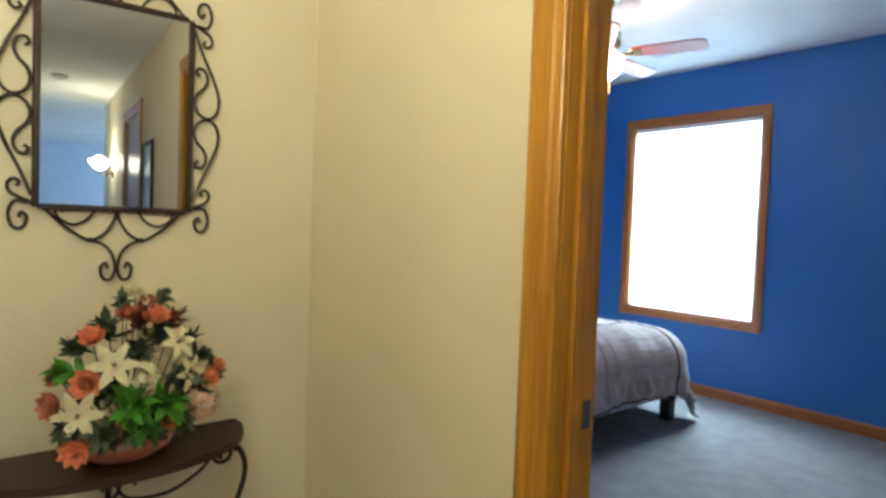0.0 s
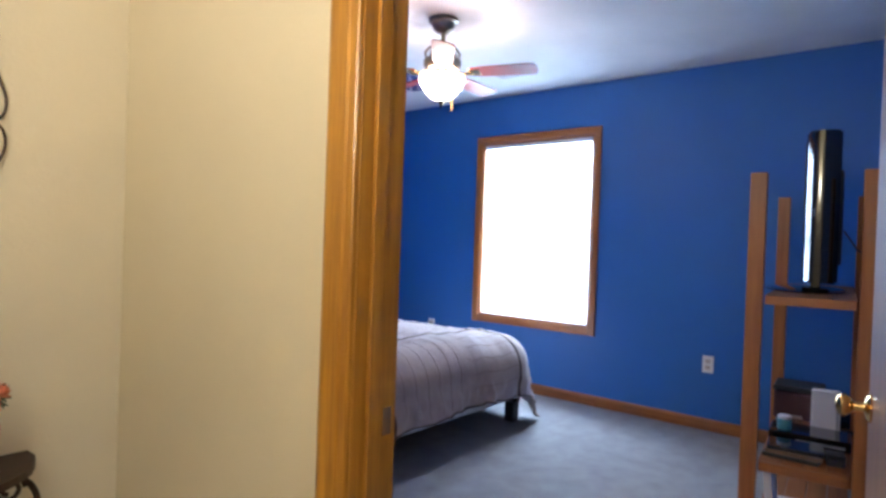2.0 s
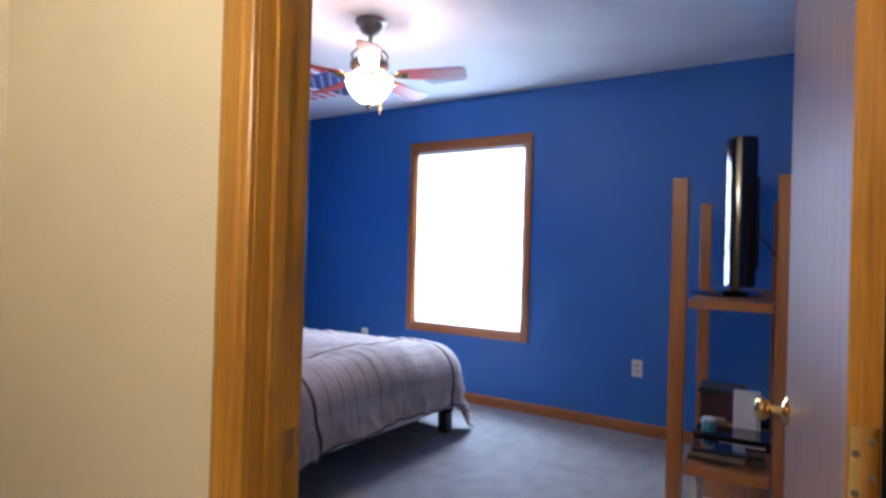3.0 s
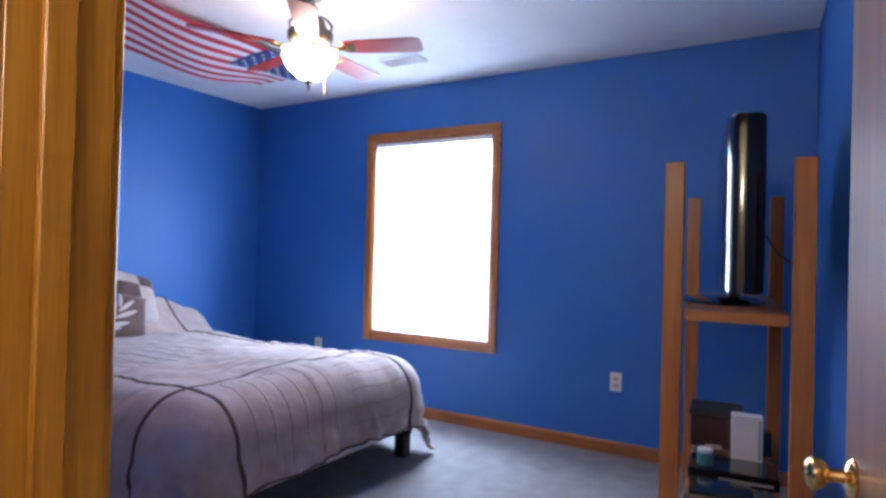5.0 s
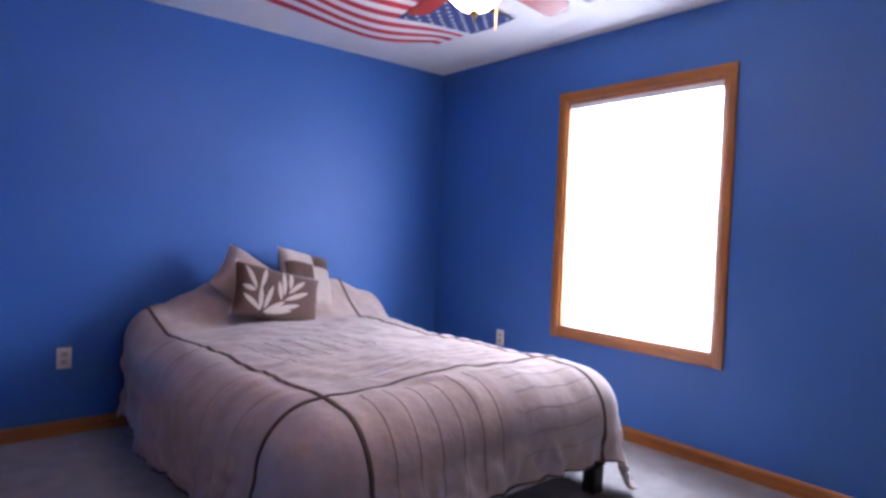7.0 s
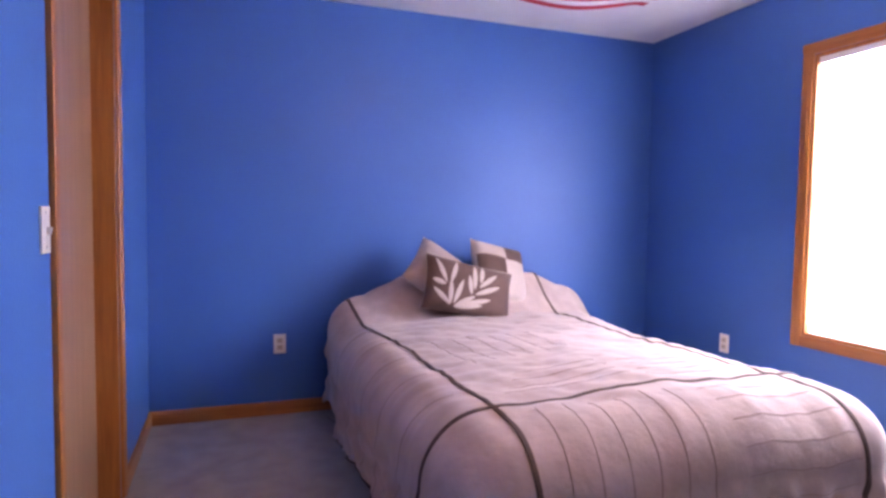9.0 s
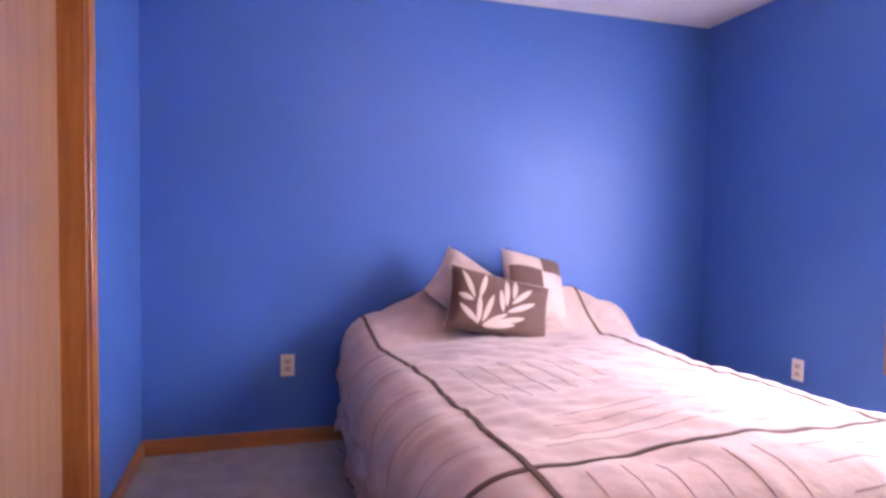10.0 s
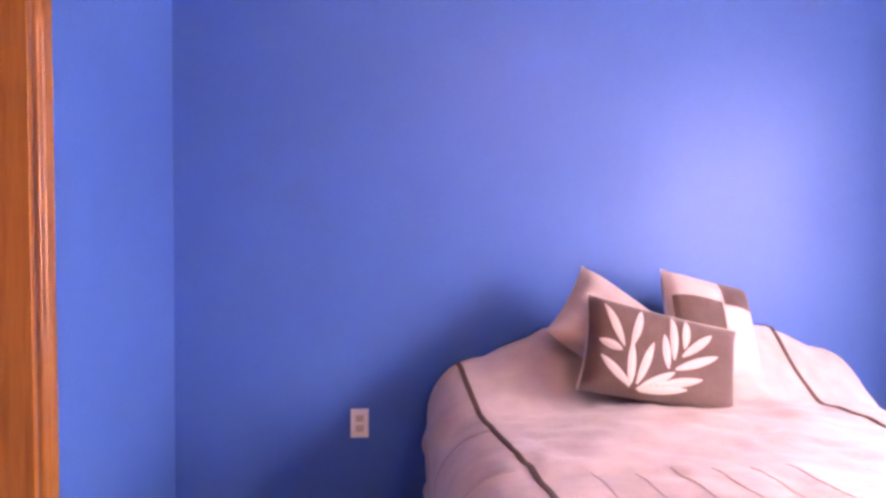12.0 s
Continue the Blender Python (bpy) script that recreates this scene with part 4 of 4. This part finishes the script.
TZ = 0.57
table = thing("console_table", "half-round dark wooden wall table on scrolled wrought iron legs", "table", pose(0.201, HY1, 0))
bm = bmesh.new()
outline = [(-0.35, -0.004), (-0.352, -0.05)]
for i in range(25):
    a = math.pi + math.pi * i / 24
    outline.append((0.345 * math.cos(a) * (1 + 0.0), -0.06 + 0.22 * math.sin(a)))
outline += [(0.352, -0.05), (0.35, -0.004)]
outline = outline[:2] + outline[3:-3] + outline[-2:]
lo = [bm.verts.new((x, y, TZ - 0.022)) for x, y in outline]
hi = [bm.verts.new((x, y, TZ)) for x, y in outline]
bm.faces.new(lo)
bm.faces.new(hi)
for i in range(len(outline)):
    j = (i + 1) % len(outline)
    bm.faces.new((lo[i], lo[j], hi[j], hi[i]))
bmesh.ops.bevel(bm, geom=[e for e in bm.edges if abs(e.verts[0].co.z - e.verts[1].co.z) < 1e-5], offset=0.004, segments=2, affect="EDGES")
part("tabletop", bm, DARK_WOOD, table, "dark mahogany half-round top")
for sx in (-1, 1):
    leg = smooth_path([(sx * 0.26, -0.10, TZ - 0.024), (sx * 0.325, -0.10, TZ - 0.06), (sx * 0.345, -0.10, TZ - 0.14), (sx * 0.30, -0.10, 0.30), (sx * 0.22, -0.10, 0.14), (sx * 0.24, -0.10, 0.03), (sx * 0.28, -0.10, 0.008)])
    part("leg", tube(bmesh.new(), leg, 0.008, 8), IRON, table, smooth=True)
    sp = [(sx * (0.280 + (0.036 - 0.0014 * k) * math.cos(0.6 * k)), -0.10, TZ - 0.066 + (0.036 - 0.0014 * k) * math.sin(0.6 * k)) for k in range(19)]
    part("scroll", tube(bmesh.new(), smooth_path(sp, 4), 0.006, 7), IRON, table, smooth=True)
    br = smooth_path([(sx * 0.243, -0.10, TZ - 0.075), (sx * 0.20, -0.12, TZ - 0.10), (sx * 0.12, -0.14, TZ - 0.125), (sx * 0.03, -0.15, TZ - 0.115), (sx * 0.0, -0.15, TZ - 0.085), (sx * 0.02, -0.15, TZ - 0.065), (sx * 0.04, -0.15, TZ - 0.08)])
    part("scroll", tube(bmesh.new(), br, 0.0045, 7), IRON, table, smooth=True)
part("back_leg", tube(bmesh.new(), [(0, -0.015, TZ - 0.024), (0, -0.015, 0.0)], 0.008, 8), IRON, table, smooth=True)
part("stretcher", tube(bmesh.new(), smooth_path([(-0.225, -0.10, 0.15), (0, -0.03, 0.16), (0.225, -0.10, 0.15)]), 0.005, 7), IRON, table, smooth=True)

CORAL = mat("coral_silk_petal", (0.80, 0.27, 0.14), 0.7, var=0.25, scale=60)
ROSE = mat("dusty_rose_silk_petal", (0.60, 0.21, 0.14), 0.7, var=0.25, scale=60)
LILY = mat("cream_silk_petal", (0.66, 0.60, 0.38), 0.7, var=0.12, scale=60)
GREEN = mat("bright_green_silk_leaf", (0.07, 0.24, 0.02), 0.6, var=0.35, scale=50)
DARK_GREEN = mat("grey_green_silk_leaf", (0.07, 0.10, 0.05), 0.65, var=0.35, scale=50)
PLUM = mat("plum_silk_berries", (0.22, 0.06, 0.04), 0.6, var=0.3, scale=50)
POT = mat("glazed_coral_bowl", (0.55, 0.19, 0.12), 0.3, var=0.15, scale=12, coat=0.4)

arr = thing("flower_arrangement", "silk flowers with coral roses and cream lilies in a coral bowl", "flowers", pose(0.212, HY1 - 0.15, TZ) @ Matrix.Diagonal((0.98, 1, 1, 1)))
bm = bmesh.new()
lathe(bm, [(0.060, 0.0), (0.075, 0.004), (0.108, 0.026), (0.120, 0.048), (0.114, 0.062), (0.106, 0.060), (0.096, 0.046), (0.02, 0.044)], 32, Matrix.Diagonal((1.0, 0.8, 1, 1)))
part("bowl", bm, POT, arr, "glazed coral pottery bowl", smooth=True)


def petal(bm, m, length, width, curl, n=5, tip=1.0):
    """A petal or leaf that starts at the origin of m and grows along its x."""
    prev = None
    for i in range(n + 1):
        a = i / n
        ww = width * 0.5 * max(math.sin(math.pi * (0.08 + 0.92 * a ** tip)), 0.02) ** 0.8
        c = Vector((length * a * math.cos(curl * a), 0, length * a * math.sin(curl * a)))
        row = [bm.verts.new(m @ (c + Vector((0, s * ww, 0.18 * abs(s) * ww)))) for s in (-1, 0, 1)]
        if prev:
            for k in range(2):
                bm.faces.new((prev[k], prev[k + 1], row[k + 1], row[k]))
        prev = row


def facing(p, aim):
    """A pose at p whose z points along aim."""
    return Matrix.Translation(p) @ Vector(aim).to_track_quat("Z", "Y").to_matrix().to_4x4()


def stem_to(p):
    pts = [(p[0] * 0.15, p[1] * 0.15, 0.05), (p[0] * 0.6, p[1] * 0.6, p[2] * 0.55), (p[0] * 0.97, p[1] * 0.97, p[2] * 0.97)]
    part("stem", tube(bmesh.new(), pts, 0.0016, 5), DARK_GREEN, arr)


def rose(p, aim, r, material, label):
    r *= 1.08
    m = facing(p, aim)
    bm = bmesh.new()
    for ring, (count, tilt, ln) in enumerate(((9, 10, 1.0), (8, 32, 0.85), (6, 55, 0.62), (4, 75, 0.42))):
        for k in range(count):
            petal(bm, m @ pose(0, 0, 0.004 * ring, 0, 0, 360 * k / count + 17 * ring) @ pose(0, 0, 0, 0, -tilt), r * ln * 1.2, r * 0.78, 0.5, 4, 0.8)
    part("rose", bm, material, arr, label, smooth=True)
    stem_to(p)


def lily(p, aim, r):
    m = facing(p, aim)
    bm = bmesh.new()
    for k in range(6):
        petal(bm, m @ pose(0, 0, 0.0015 * (k % 2), 0, 0, 60 * k) @ pose(0, 0, 0, 0, -38), r, r * 0.40, -0.55, 6, 1.1)
    f = part("lily", bm, LILY, arr, "cream lily bloom", smooth=True)
    for k in range(5):
        part("stamen", tube(bmesh.new(), [m @ Vector((0, 0, 0)), m @ Vector((0.006 * math.cos(k * 1.26), 0.006 * math.sin(k * 1.26), r * 0.5))], 0.001, 5), PLUM, f)
    stem_to(p)


def cluster(name, p, r, material, label, count=26, size=0.012):
    r, size, count = r * 1.15, size * 1.15, int(count * 1.6)
    q = random.Random(int(p[0] * 1000) + 77)
    bm = bmesh.new()
    for k in range(count):
        d = Vector((q.gauss(0, 1), q.gauss(0, 1) - 0.4, q.gauss(0, 1) + 0.3)).normalized()
        m = facing(Vector(p) + d * r * q.uniform(0.8, 1.0), d)
        for j in range(4):
            petal(bm, m @ pose(0, 0, 0, 0, 0, 90 * j + 30 * q.random()), size, size * 0.8, 0.2, 2)
    part(name, bm, material, arr, label)
    stem_to(p)


def sprig(p, aim, count, ln, material, label, spread=1.0):
    count = int(count * 2.0)
    ln *= 1.15
    q = random.Random(int(p[0] * 1000 + p[2] * 500) + 5)
    bm = bmesh.new()
    base = Vector(p)
    for k in range(count):
        d = (Vector(aim) + spread * Vector((q.uniform(-1, 1), q.uniform(-1, 1), q.uniform(-1, 1)))).normalized()
        o = base + Vector(aim).normalized() * ln * 0.5 * q.uniform(-1, 1)
        m = Matrix.Translation(o) @ d.to_track_quat("X", "Z").to_matrix().to_4x4() @ pose(0, 0, 0, q.uniform(-60, 60))
        petal(bm, m, ln * q.uniform(0.8, 1.3), ln * 0.40, q.uniform(-0.7, 0.3), 4)
    part("foliage", bm, material, arr, label, smooth=True)
    stem_to(p)


rose((-0.095, -0.07, 0.215), (-0.4, -1, 0.2), 0.038, CORAL, "coral zinnia bloom")
rose((-0.155, -0.03, 0.165), (-0.9, -0.7, 0.1), 0.036, ROSE, "dusty rose bloom")
rose((-0.150, -0.02, 0.225), (-1.0, -0.5, 0.4), 0.026, ROSE, "dusty rose bloom")
rose((-0.120, -0.10, 0.075), (-0.5, -1, -0.2), 0.036, CORAL, "coral zinnia bloom")
rose((0.060, -0.02, 0.345), (0.1, -0.5, 1), 0.040, CORAL, "coral zinnia bloom")
rose((-0.080, -0.03, 0.305), (-0.3, -0.5, 1), 0.036, CORAL, "coral zinnia bloom")
rose((0.000, 0.00, 0.355), (-0.1, -0.5, 1), 0.030, ROSE, "dusty rose bloom")
rose((0.190, -0.03, 0.185), (0.9, -0.8, 0.3), 0.034, CORAL, "coral zinnia bloom")
rose((0.225, -0.01, 0.205), (1, -0.3, 0.8), 0.026, CORAL, "coral zinnia bloom")
rose((0.075, -0.11, 0.105), (0.2, -1, 0.6), 0.026, CORAL, "coral zinnia bloom")
rose((-0.020, -0.11, 0.125), (-0.1, -1, 0.4), 0.026, ROSE, "dusty rose bloom")
lily((-0.045, -0.09, 0.255), (-0.1, -1, 0.4), 0.062)
lily((-0.115, -0.09, 0.150), (-0.3, -1, 0.1), 0.062)
lily((0.110, -0.05, 0.290), (0.4, -1, 0.6), 0.055)
lily((0.135, -0.07, 0.215), (0.6, -1, 0.1), 0.050)
cluster("hydrangea", (0.020, -0.10, 0.225), 0.030, LILY, "cream hydrangea head")
cluster("hydrangea", (0.175, -0.06, 0.130), 0.042, mat("blush_silk_petal", (0.66, 0.42, 0.30), 0.7, var=0.15), "blush hydrangea head", 38)
cluster("hydrangea", (0.025, 0.02, 0.425), 0.016, LILY, "cream bud head", 12)
cluster("berries", (0.055, 0.01, 0.385), 0.026, PLUM, "plum berry spray", 22, 0.009)
for p_, aim_, n_, ln_, mm, lb in (((-0.01, -0.11, 0.155), (0, -1, 0.5), 22, 0.058, GREEN, "bright green foliage"), ((0.055, -0.11, 0.150), (0.3, -1, 0.4), 24, 0.058, GREEN, "bright green foliage"),
                                  ((0.02, -0.11, 0.120), (0, -1, 0.1), 20, 0.050, GREEN, "bright green foliage"), ((-0.06, -0.10, 0.098), (-0.3, -1, 0), 26, 0.042, DARK_GREEN, "grey-green foliage"),
                                  ((0.00, -0.10, 0.098), (0, -1, 0.1), 26, 0.040, DARK_GREEN, "grey-green foliage"), ((0.10, -0.07, 0.105), (0.6, -1, 0), 26, 0.042, DARK_GREEN, "grey-green foliage"),
                                  ((0.105, -0.04, 0.190), (0.6, -0.6, 0.6), 22, 0.045, DARK_GREEN, "grey-green foliage"), ((-0.04, 0.0, 0.320), (-0.3, -0.4, 1), 16, 0.045, DARK_GREEN, "grey-green foliage"),
                                  ((0.07, 0.0, 0.300), (0.3, -0.5, 1), 22, 0.045, DARK_GREEN, "grey-green foliage"), ((-0.12, -0.03, 0.230), (-1, -0.4, 0.4), 14, 0.045, GREEN, "bright green foliage"),
                                  ((0.085, 0.01, 0.395), (0.5, -0.3, 1), 10, 0.030, DARK_GREEN, "grey-green foliage"), ((0.21, 0.0, 0.190), (1, -0.2, 0.5), 10, 0.040, DARK_GREEN, "grey-green foliage"),
                                  ((-0.02, -0.05, 0.190), (-0.2, -1, 0.3), 20, 0.050, DARK_GREEN, "grey-green foliage"), ((0.15, 0.02, 0.270), (0.8, -0.2, 0.8), 12, 0.035, DARK_GREEN, "grey-green foliage"),
                                  ((0.02, -0.03, 0.270), (0.0, -1, 0.5), 24, 0.045, DARK_GREEN, "grey-green foliage"), ((-0.08, -0.03, 0.190), (-0.5, -1, 0.3), 22, 0.045, DARK_GREEN, "grey-green foliage"),
                                  ((-0.13, -0.06, 0.115), (-0.7, -1, -0.1), 22, 0.040, DARK_GREEN, "grey-green foliage"), ((0.05, -0.08, 0.090), (0.2, -1, -0.1), 26, 0.036, DARK_GREEN, "grey-green foliage"),
                                  ((-0.11, -0.01, 0.285), (-0.8, -0.3, 0.8), 14, 0.034, DARK_GREEN, "grey-green foliage"), ((0.11, 0.0, 0.335), (0.6, -0.3, 0.9), 14, 0.034, PLUM, "plum foliage"),
                                  ((0.17, 0.0, 0.235), (0.9, -0.3, 0.5), 16, 0.036, DARK_GREEN, "grey-green foliage"), ((-0.01, 0.0, 0.385), (-0.2, -0.3, 1), 12, 0.030, DARK_GREEN, "grey-green foliage"),
                                  ((0.15, -0.04, 0.150), (0.6, -1, 0.3), 20, 0.045, DARK_GREEN, "grey-green foliage"), ((0.03, 0.0, 0.340), (0.0, -0.6, 1), 14, 0.040, PLUM, "plum foliage")):
    sprig(p_, aim_, n_, ln_, mm, lb)


def sconce(at):
    o = thing("wall_lamp", "glowing frosted glass wall lamp, west one added to light hall", "wall lamp", at, "hall wall lamps")
    bm = bmesh.new()
    lathe(bm, [(0.05, 0), (0.052, 0.006), (0.03, 0.016), (0.012, 0.020)], 24, pose(0, 0, -0.10, 90))
    part("backplate", bm, BRASS, o, smooth=True)
    part("arm", tube(bmesh.new(), smooth_path([(0, -0.015, -0.10), (0, -0.07, -0.13), (0, -0.125, -0.11), (0, -0.125, -0.075)]), 0.006, 8), BRASS, o, smooth=True)
    bm = bmesh.new()
    lathe(bm, [(0.02, -0.075), (0.045, -0.060), (0.085, -0.015), (0.105, 0.02), (0.101, 0.02), (0.081, -0.012), (0.042, -0.055), (0.02, -0.070)], 28, pose(0, -0.125, 0))
    part("shade", bm, HALL_GLASS, o, "glowing frosted glass bowl shade", smooth=True)
    return o


sconce(pose(HX1, -3.70, 1.72, 0, 0, -90))
# Invented lamp body round the west fill bulb; the camera never sees it.
sconce(pose(HX0, 0.15, 1.72, 0, 0, 90))
pic = thing("wall_picture", "glazed pale picture in a thin black frame on the cream wall", "picture", pose(HX1, -1.58, 1.40, 0, 0, -90))
part("print", boxed((-0.20, -0.008, -0.33), (0.20, -0.002, 0.33)), mat("pale_blue_print", (0.42, 0.46, 0.55), 0.12, var=0.35, scale=5), pic)
for sx in (-1, 1):
    part("frame_side", boxed((sx * 0.212 - 0.012, -0.022, -0.345), (sx * 0.212 + 0.012, -0.001, 0.345), 0.002), BLACK_MATT, pic)
for sz in (-1, 1):
    part("frame_rail", boxed((-0.2, -0.0215, sz * 0.333 - 0.012), (0.2, -0.0015, sz * 0.333 + 0.012), 0.002), BLACK_MATT, pic)
lamp_at = pose(0.02, -7.2, H)
pend = thing("pendant_lamp", "glowing frosted glass bowl hanging from the living room ceiling", "ceiling light", lamp_at)
part("rod", tube(bmesh.new(), [(0, 0, 0), (0, 0, -0.48)], 0.008, 8), BRASS, pend)
bm = bmesh.new()
lathe(bm, [(0.02, -0.485), (0.13, -0.50), (0.15, -0.53), (0.10, -0.60), (0.02, -0.62)], 24)
part("shade", bm, SHADE_GLASS, pend, "glowing frosted glass bowl", smooth=True)
det = thing("smoke_detector", "round white smoke detector on the hall ceiling", "smoke detector", pose(0.28, -3.1, H))
bm = bmesh.new()
lathe(bm, [(0.065, 0), (0.066, -0.018), (0.055, -0.032), (0.02, -0.036)], 28)
part("body", bm, VINYL, det, smooth=True)
bm = bmesh.new()
lathe(bm, [(0.008, -0.0362), (0.008, -0.038)], 12)
part("test_button", bm, GREY_PLASTIC, det)

for x, y, h, m_, lb in ((2.67, -0.10, 0.035, BLACK_MATT, "small black adapter box on the rack shelf"), (3.09, 0.10, 0.045, BROWN_CARD, "small brown card box on the rack shelf"), (3.28, -0.06, 0.09, BLACK_GLOSS, "gloss black speaker box on the rack shelf")):
    t = thing("small_box", lb, "box", pose(x, RY + y, z2, 0, 0, 12), "small boxes on the rack")
    part("body", boxed((-0.035, -0.03, 0), (0.035, 0.03, h), 0.004), m_, t)
    part("lid", boxed((-0.036, -0.031, h + 0.0005), (0.036, 0.031, h + 0.008), 0.002), m_, t)
q = random.Random(3)
for i in range(3):
    pts = [(2.80 + 0.10 * i + 0.05 * math.cos(a * 0.9) + 0.02 * q.random(), RY - 0.02 + 0.07 * math.sin(a * 0.7 + i), z2 + 0.004) for a in range(9)] if i == 0 else [(2.92 + 0.13 * i + 0.03 * math.cos(a * 0.9), RY - 0.09 + 0.03 * math.sin(a * 1.1 + i), z2 + 0.005) for a in range(9)]
    tagged(part("cable", tube(bmesh.new(), smooth_path(pts, 4), 0.003, 6), BLACK_MATT, smooth=True), label="black cable coiled loosely on the rack shelf", category="cable", group="cables on the rack")
